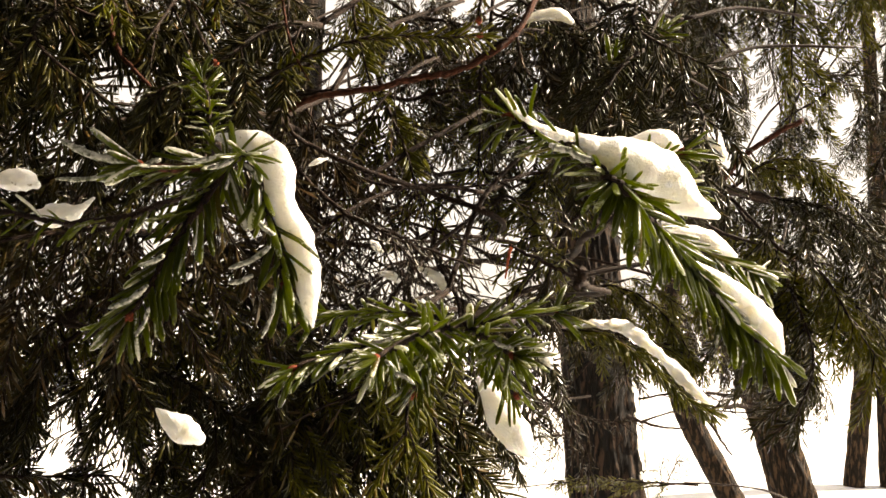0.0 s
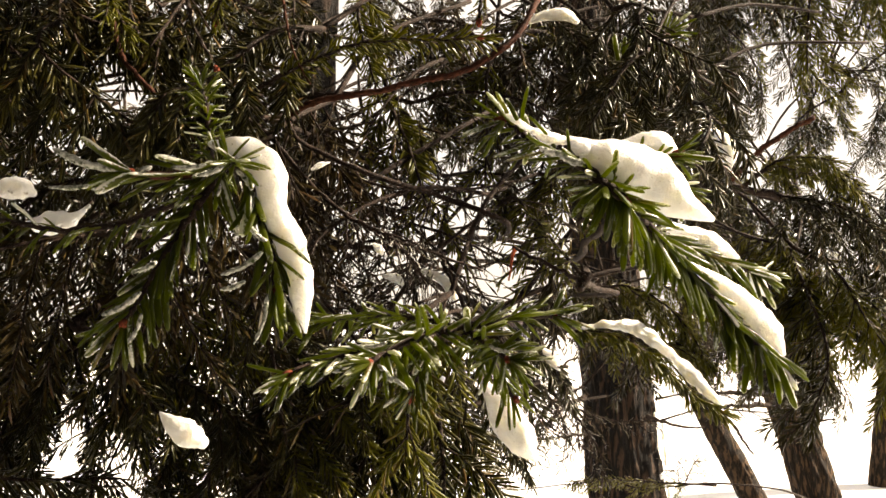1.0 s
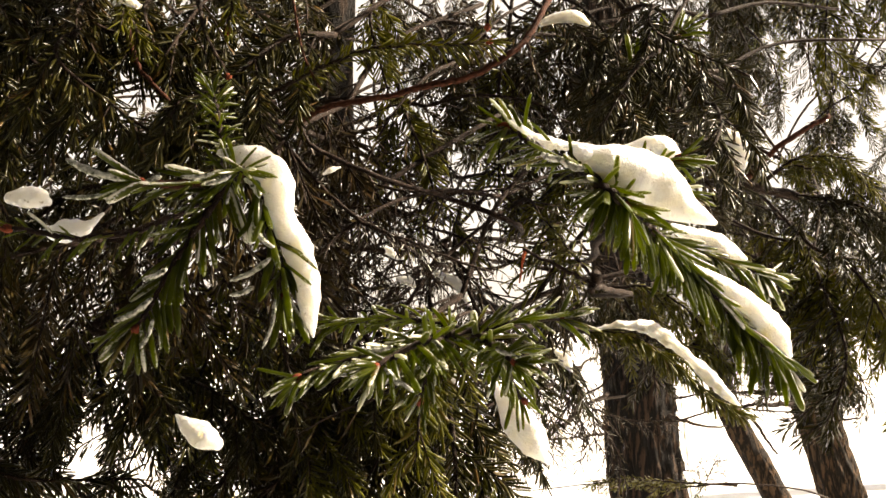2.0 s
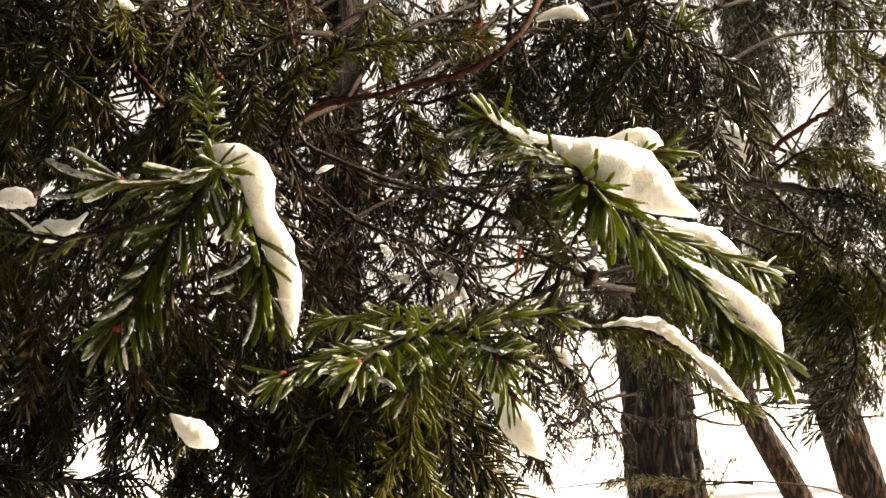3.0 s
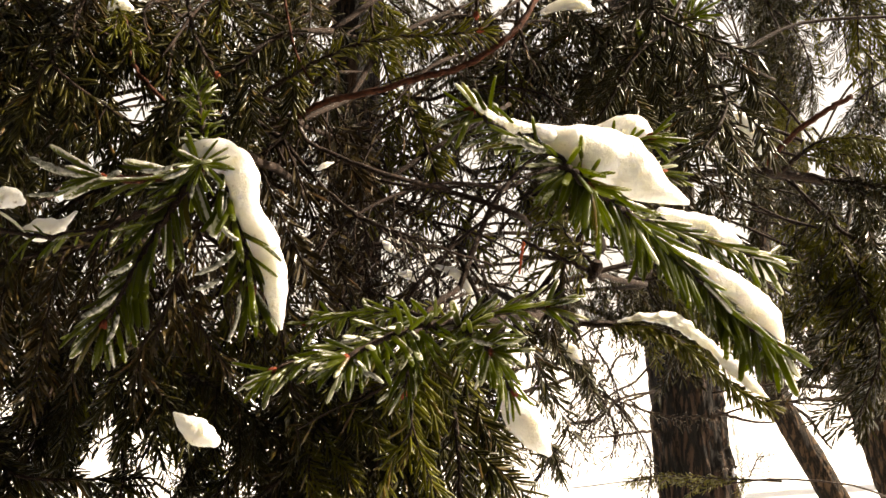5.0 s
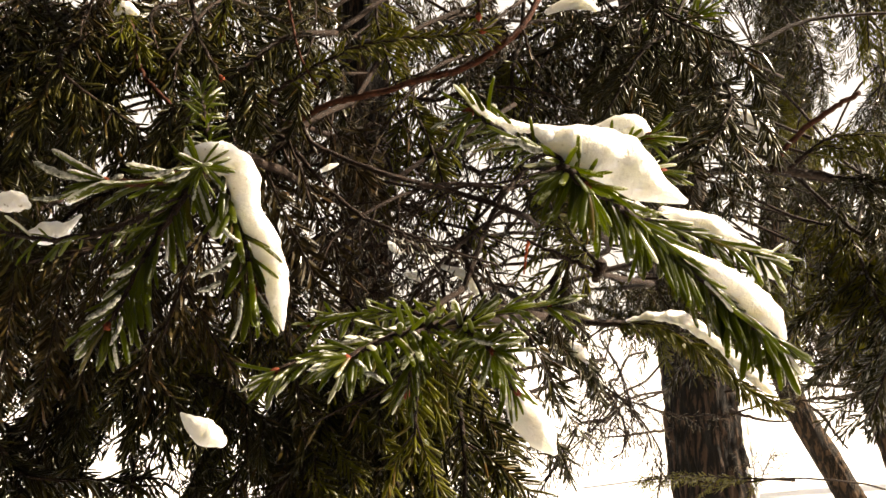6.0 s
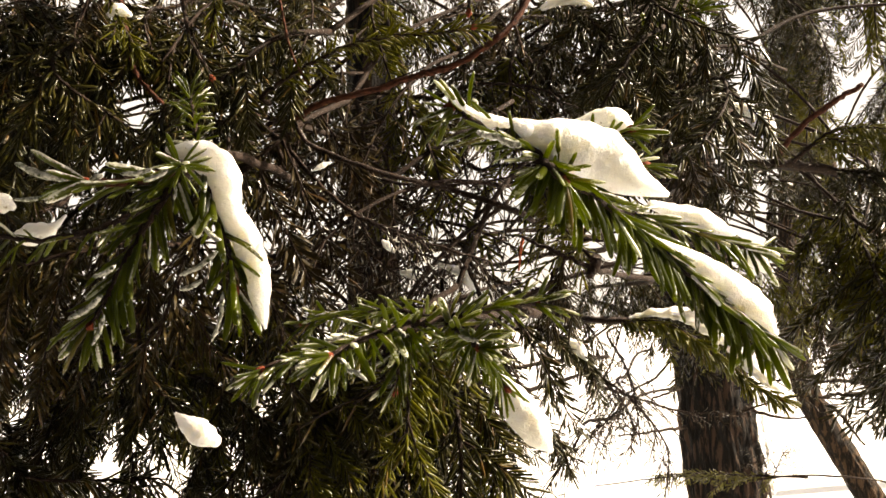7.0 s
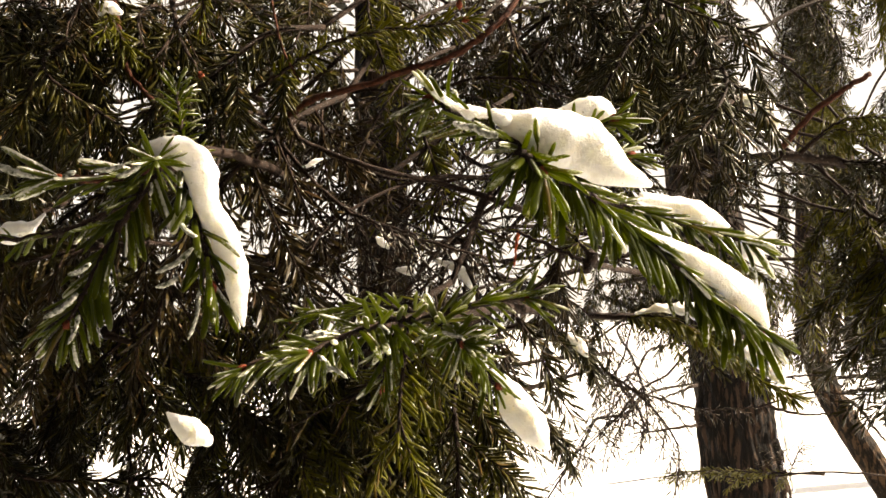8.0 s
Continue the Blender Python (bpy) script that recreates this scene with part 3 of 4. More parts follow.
def snow_patch(owner, at, tall, wide, seed):
    """A thin plate of snow driven into the bark."""
    rng = np.random.default_rng(seed)
    a = np.array(at) - np.array(owner.location)
    c = spline([a + (0, 0, -tall / 2), a + (rng.normal(0, wide * 0.3), 0, 0), a + (rng.normal(0, wide * 0.3), 0, tall / 2)], 6)
    r = wide * np.sin(np.linspace(0.25, 2.9, len(c))) * rng.uniform(0.5, 1.2, len(c))
    return part("snow_patch", mesh_of("snow_patch", *tube(c, r, 7, 0.3, rng), M_SNOW), owner, "snow lodged in the bark")


for i in range(16):
    # along the windward side, which leans with the trunk
    z = 0.55 + i * 0.055
    snow_patch(thick, (0.790 + (0.685 - z) * 0.076 + 0.215 + (0.012 if i % 3 else -0.025), 4.925 - (0.03 if i % 3 else 0.05), z), 0.05 + 0.03 * (i % 3), 0.008 + 0.005 * (i % 2), 700 + i)
for i, line in enumerate(([(2.002, 5.900, 1.042), (1.726, 5.700, 1.043), (1.522, 5.600, 1.041), (1.337, 5.500, 0.968)], [(1.999, 5.900, 1.110), (1.764, 5.700, 1.116), (1.579, 5.600, 1.138), (1.438, 5.600, 1.116)], [(1.434, 5.600, 1.040), (1.570, 5.600, 0.951), (1.650, 5.600, 0.827), (1.715, 5.600, 0.739)], [(2.064, 5.900, 0.848), (2.175, 5.800, 0.933), (2.278, 5.700, 0.961)])):
    stem_only(leaning, line, 0.020 - 0.003 * i, 0.006, M_TWIG, "limb", 720 + i)
for i, line in enumerate(([(0.912, 4.900, 1.042), (0.866, 4.500, 1.074), (0.986, 4.400, 1.042), (1.111, 4.400, 1.036)], [(0.569, 4.900, 1.166), (0.493, 4.500, 1.176), (0.360, 4.300, 1.148)], [(0.574, 4.900, 0.942), (0.466, 4.600, 0.964), (0.191, 4.500, 0.945)])):
    stem_only(thick, line, 0.012, 0.004, M_TWIG, "limb", 730 + i)


def shade_spruce(x, y, reach, tall, low, seed):
    """An unseen spruce, added round the camera's back to block light."""
    ob = tagged(new("spruce_tree"), label="dark full-grown spruce added out of view for shade", category="tree", group="trees")
    ob.location = (x, y, 0.0)
    tree_trunk(ob, [(x, y, -0.3), (x + 0.03, y, tall * 0.5), (x, y + 0.03, tall)], 0.16, 0.03, M_TRUNK, seed, rows=60, sides=24)
    crown(ob, (x, y), low, tall - 0.3, reach, 66, seed + 400)
    return ob


# none in view: they cut front light and leave the sun's path open
for k, (x, y, reach) in enumerate(((-2.6, 0.6, 2.0), (-2.3, -2.0, 2.0), (-0.3, -2.7, 2.1), (1.9, -2.5, 2.0), (0.6, -5.4, 2.6), (-1.2, -4.6, 2.4), (3.8, -3.6, 2.4), (-4.6, -0.8, 2.4), (4.7, -1.7, 2.2), (6.6, -4.4, 2.5), (2.9, -1.5, 1.5), (0.2, -1.75, 1.25))):
    shade_spruce(x, y, reach, 9.0, 0.5, 20 + k)

# ---- the near branches ----
left = branch("snow-laden spruce branch tip with rimed needles", (-0.117, 0.420, 1.591))
stem_only(left, [(-0.2, 1.6, 1.75), (-0.16, 0.9, 1.66), (-0.140, 0.550, 1.639), (-0.106, 0.400, 1.582)], 0.005, 0.0025, M_TWIG, seed=31)
twig(left, [(-0.086, 0.385, 1.593), (-0.107, 0.370, 1.585), (-0.124, 0.356, 1.583)], 0.0024, 0.0018, 420, 0.026, 0.05, 34, 0.4, 0.5, mat=M_RED, seed=41, tip=5)
twig(left, [(-0.091, 0.390, 1.594), (-0.103, 0.380, 1.570), (-0.118, 0.376, 1.542), (-0.132, 0.374, 1.516)], 0.0024, 0.0015, 620, 0.027, 0.22, 46, 0.15, 0.10, seed=42, tip=6, turn=1.57)
twig(left, [(-0.081, 0.390, 1.594), (-0.074, 0.389, 1.570), (-0.067, 0.388, 1.550), (-0.064, 0.388, 1.532)], 0.0022, 0.0015, 560, 0.025, 0.25, 46, 0.2, 0.18, seed=43, tip=6, turn=1.57)
twig(left, [(-0.103, 0.400, 1.596), (-0.086, 0.375, 1.591), (-0.077, 0.360, 1.589)], 0.0022, 0.0016, 700, 0.018, 0.1, 68, 1.0, 0.12, seed=44, tip=5, bud=False)
twig(left, [(-0.117, 0.420, 1.586), (-0.136, 0.400, 1.570), (-0.167, 0.390, 1.561), (-0.204, 0.380, 1.565)], 0.002, 0.0014, 320, 0.018, 0.25, 52, 0.8, 0.08, seed=45)
twig(left, [(-0.135, 0.500, 1.617), (-0.141, 0.500, 1.639), (-0.144, 0.500, 1.658), (-0.156, 0.520, 1.680)], 0.002, 0.0012, 1044, 0.016, 0.15, 60, 0.9, 0.15, seed=46, bud=False)
snow_clump("long slumped clump of wet snow on a spruce tip", [(-0.097, 0.385, 1.603), (-0.082, 0.385, 1.599), (-0.071, 0.388, 1.591), (-0.067, 0.390, 1.572), (-0.060, 0.392, 1.557), (-0.055, 0.394, 1.541), (-0.053, 0.395, 1.524), (-0.051, 0.396, 1.511)],
           [0.0026, 0.0080, 0.0092, 0.0070, 0.0074, 0.0072, 0.0052, 0.0008], 0.7, 51, 0.16)
snow_clump("small lump of snow caught between needles", [(-0.211, 0.390, 1.582), (-0.204, 0.390, 1.582), (-0.196, 0.390, 1.582), (-0.191, 0.390, 1.580)], [0.0037, 0.0059, 0.0059, 0.0024], 0.8, 52)
snow_clump("small pointed snow cup held by needles", [(-0.199, 0.400, 1.566), (-0.189, 0.400, 1.565), (-0.178, 0.400, 1.567), (-0.172, 0.400, 1.570), (-0.166, 0.400, 1.575)], [0.0011, 0.0063, 0.0055, 0.0022, 0.0008], 0.8, 53)

centre = branch("dark green spruce branch with frost-tipped shoots", (0.019, 0.500, 1.513))
stem_only(centre, [(-0.1, 1.7, 1.62), (0.05, 1.0, 1.53), (0.047, 0.620, 1.521), (0.019, 0.500, 1.512), (0.004, 0.460, 1.511)], 0.006, 0.0028, M_TWIG, seed=32)
twig(centre, [(0.014, 0.490, 1.513), (-0.004, 0.435, 1.506), (-0.020, 0.405, 1.496)], 0.0024, 0.0016, 640, 0.025, 0.35, 60, 0.9, 0.22, seed=61, tip=12)
twig(centre, [(0.005, 0.480, 1.511), (-0.037, 0.455, 1.499), (-0.067, 0.430, 1.489)], 0.0022, 0.0014, 560, 0.024, 0.15, 42, 0.3, 0.20, seed=62, tip=6)
twig(centre, [(0.021, 0.500, 1.513), (0.035, 0.475, 1.506), (0.049, 0.450, 1.497)], 0.0022, 0.0016, 640, 0.025, 0.35, 60, 0.9, 0.22, seed=63, tip=12)
twig(centre, [(0.021, 0.500, 1.513), (0.047, 0.500, 1.519), (0.077, 0.505, 1.522)], 0.0026, 0.0022, 620, 0.024, 0.05, 52, 0.6, 0.03, seed=64, tip=14)
twig(centre, [(0.018, 0.500, 1.514), (-0.008, 0.520, 1.520), (-0.052, 0.550, 1.522), (-0.089, 0.560, 1.516)], 0.0022, 0.0014, 640, 0.022, 0.08, 48, 0.6, 0.10, seed=65)
twig(centre, [(0.006, 0.480, 1.509), (-0.001, 0.480, 1.493), (-0.008, 0.490, 1.473)], 0.0020, 0.0013, 640, 0.022, 0.2, 46, 0.5, 0.10, seed=66, turn=1.57)
twig(centre, [(0.033, 0.500, 1.511), (0.042, 0.520, 1.492), (0.054, 0.530, 1.470)], 0.0020, 0.0013, 600, 0.024, 0.2, 40, 0.5, 0.05, seed=67, turn=1.57)

right = branch("sunlit spruce branch tip under heavy snow", (0.107, 0.410, 1.575))
stem_only(right, [(0.0, 1.7, 1.66), (0.120, 1.000, 1.599), (0.115, 0.650, 1.585), (0.108, 0.420, 1.573)], 0.0042, 0.0026, M_TWIG, seed=33)
twig(right, [(0.104, 0.400, 1.575), (0.091, 0.385, 1.585), (0.074, 0.390, 1.598), (0.058, 0.400, 1.610), (0.047, 0.405, 1.619)], 0.0024, 0.0014, 640, 0.020, 0.25, 50, 0.8, 0.35, seed=71, tip=8)
twig(right, [(0.104, 0.400, 1.577), (0.121, 0.420, 1.566), (0.147, 0.450, 1.547), (0.176, 0.470, 1.520), (0.204, 0.485, 1.498)], 0.0026, 0.0016, 800, 0.028, 0.80, 44, 0.5, 0.12, seed=72, tip=8, turn=1.57)
twig(right, [(0.091, 0.385, 1.585), (0.095, 0.375, 1.579), (0.102, 0.370, 1.572)], 0.0026, 0.0022, 1150, 0.027, 0.65, 64, 0.8, 0.06, seed=73, tip=6)
twig(right, [(0.102, 0.410, 1.581), (0.116, 0.410, 1.595), (0.133, 0.410, 1.601)], 0.0022, 0.0016, 812, 0.017, 0.1, 50, 0.8, 0.4, seed=74, tip=8)
twig(right, [(0.110, 0.420, 1.573), (0.125, 0.420, 1.585), (0.140, 0.430, 1.587)], 0.0022, 0.0016, 812, 0.017, 0.25, 50, 0.8, 0.35, seed=75, tip=6)
twig(right, [(0.118, 0.450, 1.572), (0.149, 0.500, 1.567), (0.182, 0.520, 1.559), (0.213, 0.540, 1.550)], 0.0022, 0.0014, 760, 0.024, 0.6, 44, 0.5, 0.15, seed=76, tip=6, turn=1.57)
snow_clump("thick sunlit pillow of snow on a spruce branch", [(0.079, 0.390, 1.604), (0.092, 0.390, 1.596), (0.105, 0.395, 1.591), (0.119, 0.400, 1.585), (0.132, 0.400, 1.575), (0.148, 0.400, 1.567)],
           [0.0026, 0.0095, 0.0150, 0.0146, 0.0088, 0.0016], 0.75, 54, 0.13)
snow_clump("rounded lobe of snow beside a shoot", [(0.108, 0.415, 1.608), (0.118, 0.415, 1.608), (0.127, 0.415, 1.607), (0.135, 0.415, 1.602)], [0.0022, 0.0062, 0.0076, 0.0022], 0.7, 55)
snow_clump("crust of snow along a spruce shoot", [(0.045, 0.400, 1.627), (0.051, 0.400, 1.619), (0.060, 0.395, 1.611), (0.068, 0.390, 1.606), (0.077, 0.390, 1.604), (0.085, 0.385, 1.599)], [0.0011, 0.0022, 0.0016, 0.0033, 0.0024, 0.0032], 0.8, 56, 0.5)
snow_clump("long sunlit bank of snow on a drooping shoot", [(0.138, 0.460, 1.554), (0.154, 0.465, 1.546), (0.170, 0.470, 1.536), (0.186, 0.480, 1.523), (0.199, 0.485, 1.512), (0.208, 0.487, 1.500)],
           [0.0022, 0.0050, 0.0084, 0.0112, 0.0100, 0.0023], 0.7, 57)
snow_clump("thin slab of snow on a shoot", [(0.150, 0.520, 1.580), (0.167, 0.530, 1.574), (0.183, 0.535, 1.568), (0.199, 0.540, 1.561)], [0.0029, 0.0069, 0.0080, 0.0022], 0.7, 58)
snow_clump("thin slab of snow on a shoot", [(0.201, 0.550, 1.555), (0.212, 0.550, 1.547), (0.221, 0.550, 1.538)], [0.0038, 0.0075, 0.0026], 0.7, 59)


for i, (a, b, r) in enumerate((
        ((-0.128, 0.352, 1.584), (-0.160, 0.352, 1.594), 0.0019),
        ((-0.131, 0.352, 1.580), (-0.161, 0.352, 1.576), 0.0012),
        ((-0.129, 0.352, 1.578), (-0.141, 0.352, 1.575), 0.0010),
        ((-0.120, 0.352, 1.582), (-0.113, 0.352, 1.585), 0.0014),
        ((-0.088, 0.352, 1.586), (-0.104, 0.352, 1.585), 0.0012),
        ((-0.080, 0.352, 1.585), (-0.092, 0.352, 1.581), 0.0012),
        )):
    rime_crust(left, a, b, r * 0.85, 500 + i)
for i, (a, b, r) in enumerate((
        ((-0.083, 0.380, 1.589), (-0.075, 0.380, 1.579), 0.0013),
        ((-0.091, 0.380, 1.583), (-0.092, 0.380, 1.576), 0.0009),
        ((-0.067, 0.380, 1.554), (-0.076, 0.380, 1.562), 0.0013),
        ((-0.069, 0.380, 1.549), (-0.089, 0.380, 1.538), 0.0015),
        ((-0.077, 0.380, 1.535), (-0.089, 0.380, 1.531), 0.0013),
        ((-0.066, 0.380, 1.529), (-0.072, 0.380, 1.505), 0.0011),
        )):
    rime_crust(left, a, b, r * 0.85, 510 + i)
for i, (a, b, r) in enumerate((
        ((-0.115, 0.366, 1.543), (-0.127, 0.366, 1.538), 0.0014),
        ((-0.122, 0.366, 1.529), (-0.140, 0.366, 1.518), 0.0016),
        ((-0.121, 0.366, 1.519), (-0.127, 0.366, 1.505), 0.0011),
        )):
    rime_crust(left, a, b, r * 0.85, 520 + i)
for i, (a, b, r) in enumerate((
        ((-0.021, 0.405, 1.498), (-0.029, 0.405, 1.496), 0.0016),
        ((-0.022, 0.405, 1.491), (-0.019, 0.405, 1.481), 0.0014),
        ((-0.016, 0.405, 1.495), (-0.009, 0.405, 1.486), 0.0014),
        ((-0.014, 0.405, 1.490), (-0.001, 0.405, 1.483), 0.0012),
        ((-0.012, 0.405, 1.506), (-0.023, 0.405, 1.504), 0.0012),
        ((-0.026, 0.405, 1.496), (-0.039, 0.405, 1.491), 0.0012),
        )):
    rime_crust(centre, a, b, r * 0.85, 530 + i)
for i, (a, b, r) in enumerate((
        ((0.050, 0.445, 1.501), (0.039, 0.445, 1.504), 0.0013),
        ((0.057, 0.445, 1.498), (0.062, 0.445, 1.489), 0.0013),
        ((0.004, 0.445, 1.509), (0.010, 0.445, 1.504), 0.0013),
        )):
    rime_crust(centre, a, b, r * 0.85, 540 + i)
for i, (a, b, r) in enumerate((
        ((0.073, 0.372, 1.594), (0.063, 0.372, 1.597), 0.0015),
        ((0.083, 0.372, 1.589), (0.071, 0.372, 1.595), 0.0017),
        ((0.100, 0.372, 1.571), (0.104, 0.372, 1.564), 0.0015),
        )):
    rime_crust(right, a, b, r, 550 + i)

# ---- branches a little further in ----
top = branch("knobbly bare spruce limb with a hanging green shoot", (-0.133, 0.660, 1.692), "inner branches")
stem_only(top, [(0.099, 0.720, 1.854), (0.075, 0.660, 1.783), (0.053, 0.640, 1.744), (0.017, 0.635, 1.720), (-0.019, 0.635, 1.712), (-0.069, 0.640, 1.703), (-0.102, 0.650, 1.702), (-0.133, 0.660, 1.692)], 0.0027, 0.0026, M_RED, seed=81)
stem_only(top, [(-0.133, 0.660, 1.692), (-0.121, 0.670, 1.671), (-0.063, 0.680, 1.645), (-0.007, 0.720, 1.632), (0.056, 0.800, 1.613), (0.0, 1.9, 1.72)], 0.0017, 0.003, M_TWIG, seed=82)
stem_only(top, [(-0.130, 0.620, 1.790), (-0.121, 0.620, 1.742), (-0.112, 0.620, 1.720), (-0.104, 0.620, 1.706)], 0.0011, 0.0007, M_RED, "dry_twig", 83)
twig(top, [(-0.179, 0.660, 1.697), (-0.152, 0.640, 1.710), (-0.112, 0.625, 1.724), (-0.065, 0.620, 1.739), (-0.011, 0.620, 1.741), (0.029, 0.620, 1.742)], 0.0022, 0.0014, 800, 0.019, 0.45, 50, 0.6, seed=84, bare=0.3, tip=8, joined=M_LIT)
twig(top, [(0.053, 0.640, 1.744), (0.068, 0.650, 1.757), (0.084, 0.660, 1.761)], 0.0018, 0.0012, 200, 0.012, seed=85, bud=False, joined=M_LIT)
twig(top, [(0.061, 0.640, 1.748), (0.065, 0.650, 1.732), (0.072, 0.660, 1.723)], 0.0014, 0.0010, 250, 0.012, seed=86, bud=False, joined=M_FOLIAGE)
twig(top, [(0.036, 0.600, 1.779), (0.031, 0.600, 1.761), (0.030, 0.600, 1.748)], 0.0018, 0.0012, 500, 0.013, seed=87, bud=True, joined=M_LIT)

upper = branch("hanging spruce shoots with reddish stems", (-0.195, 0.580, 1.786), "inner branches")
twig(upper, [(-0.196, 0.580, 1.795), (-0.186, 0.570, 1.754), (-0.175, 0.560, 1.728), (-0.160, 0.560, 1.701)], 0.0020, 0.0012, 420, 0.017, 0.5, 30, 0.9, seed=88, bare=0.35, tip=6, joined=M_FOLIAGE)
twig(upper, [(-0.163, 0.580, 1.793), (-0.161, 0.570, 1.762), (-0.164, 0.570, 1.740)], 0.0018, 0.0012, 900, 0.015, 0.2, 50, 0.9, seed=89, joined=M_LIT)
stem_only(upper, [(-0.300, 0.660, 1.829), (-0.276, 0.640, 1.768), (-0.262, 0.630, 1.734), (-0.230, 0.620, 1.700)], 0.0024, 0.0015, M_RED, "dry_twig", 90)
spray(upper, [(-0.278, 0.600, 1.810), (-0.260, 0.600, 1.771), (-0.247, 0.600, 1.747)], 0.002, 4, 0.03, 700, 0.017, M_LIT, 91)
spray(upper, [(-0.154, 0.660, 1.708), (-0.170, 0.600, 1.706), (-0.189, 0.570, 1.689), (-0.210, 0.560, 1.674)], 0.0022, 8, 0.05, 750, 0.017, M_FOLIAGE, 92, hang=0.8)
spray(upper, [(-0.159, 0.660, 1.698), (-0.179, 0.600, 1.676), (-0.201, 0.570, 1.661)], 0.0022, 6, 0.05, 750, 0.017, M_FOLIAGE, 93, hang=0.6)
snow_clump("small cap of snow on a hanging shoot", [(-0.269, 0.600, 1.776), (-0.261, 0.600, 1.779), (-0.251, 0.600, 1.774)], [0.0029, 0.0062, 0.0025], 0.7, 60)

hanging = branch("dark drooping spruce spray holding a snow drop", (-0.272, 0.660, 1.527), "inner branches")
stem_only(hanging, [(-0.3, 1.9, 1.72), (-0.24, 1.0, 1.62), (-0.326, 0.720, 1.529), (-0.263, 0.640, 1.503)], 0.006, 0.0025, M_TWIG, seed=94)
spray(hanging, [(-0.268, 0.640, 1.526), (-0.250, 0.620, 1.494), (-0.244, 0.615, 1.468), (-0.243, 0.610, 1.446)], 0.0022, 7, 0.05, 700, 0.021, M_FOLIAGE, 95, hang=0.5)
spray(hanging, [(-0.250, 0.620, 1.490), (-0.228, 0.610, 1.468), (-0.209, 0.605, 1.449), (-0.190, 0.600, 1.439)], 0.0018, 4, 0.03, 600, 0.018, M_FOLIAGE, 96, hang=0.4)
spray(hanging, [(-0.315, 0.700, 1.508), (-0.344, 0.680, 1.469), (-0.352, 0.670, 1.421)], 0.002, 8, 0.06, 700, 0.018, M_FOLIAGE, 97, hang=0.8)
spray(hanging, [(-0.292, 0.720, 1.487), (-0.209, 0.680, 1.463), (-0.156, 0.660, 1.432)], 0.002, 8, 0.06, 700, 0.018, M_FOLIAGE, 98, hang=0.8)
snow_clump("drop-shaped lump of icy snow on a shoot tip", [(-0.196, 0.575, 1.453), (-0.189, 0.575, 1.447), (-0.179, 0.575, 1.440), (-0.172, 0.575, 1.436), (-0.166, 0.575, 1.433)], [0.0012, 0.0060, 0.0103, 0.0099, 0.0056], 0.7, 61)

lower = branch("hanging spruce sprays lit yellow-green", (-0.012, 0.750, 1.494), "inner branches")
stem_only(lower, [(-0.1, 1.9, 1.60), (0.0, 1.2, 1.52), (-0.016, 0.780, 1.496)], 0.006, 0.0025, M_TWIG, seed=99)
# the yellow-green light on the first two sprays is M_LIT's colour
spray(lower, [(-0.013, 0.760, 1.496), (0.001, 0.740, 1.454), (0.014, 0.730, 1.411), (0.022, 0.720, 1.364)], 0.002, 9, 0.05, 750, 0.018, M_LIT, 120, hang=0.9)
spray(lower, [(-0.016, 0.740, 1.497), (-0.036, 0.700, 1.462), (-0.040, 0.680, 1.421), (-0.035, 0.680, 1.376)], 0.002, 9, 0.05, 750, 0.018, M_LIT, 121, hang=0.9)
spray(lower, [(-0.024, 0.720, 1.495), (-0.066, 0.660, 1.469), (-0.085, 0.640, 1.439), (-0.094, 0.640, 1.396)], 0.002, 10, 0.055, 750, 0.018, M_FOLIAGE, 122, hang=0.8)
spray(lower, [(-0.013, 0.850, 1.492), (0.018, 0.900, 1.454), (0.045, 0.905, 1.417), (0.074, 0.910, 1.378)], 0.0022, 8, 0.05, 750, 0.020, M_FOLIAGE, 123, hang=0.6)
spray(lower, [(0.010, 0.800, 1.504), (0.059, 0.800, 1.508), (0.091, 0.800, 1.492), (0.106, 0.800, 1.470)], 0.002, 8, 0.05, 700, 0.018, M_FOLIAGE, 124, hang=0.7)
snow_clump("hanging tongue of snow on a spruce spray", [(0.033, 0.660, 1.471), (0.044, 0.660, 1.457), (0.055, 0.660, 1.437), (0.064, 0.660, 1.423), (0.072, 0.660, 1.413)], [0.0035, 0.0100, 0.0140, 0.0118, 0.0030], 0.6, 62)
snow_clump("small wedge of snow between shoots", [(-0.014, 0.720, 1.482), (-0.009, 0.720, 1.472), (-0.003, 0.720, 1.463)], [0.0030, 0.0069, 0.0030], 0.6, 63)
snow_clump("thin curl of snow on a twig", [(-0.027, 0.750, 1.569), (-0.010, 0.750, 1.562), (0.000, 0.750, 1.552), (0.007, 0.750, 1.540)], [0.0021, 0.0046, 0.0051, 0.0021], 0.6, 64)
snow_clump("small flake of snow on a twig", [(-0.056, 0.720, 1.561), (-0.047, 0.720, 1.559), (-0.039, 0.720, 1.554)], [0.0020, 0.0044, 0.0020], 0.6, 65)
snow_clump("small flake of snow on a twig", [(-0.057, 0.660, 1.583), (-0.053, 0.660, 1.579), (-0.048, 0.660, 1.574)], [0.0014, 0.0036, 0.0014], 0.6, 66)
snow_clump("small lump of snow on a hanging shoot", [(0.088, 0.790, 1.495), (0.095, 0.790, 1.488), (0.101, 0.790, 1.477)], [0.0027, 0.0065, 0.0022], 0.6, 67)

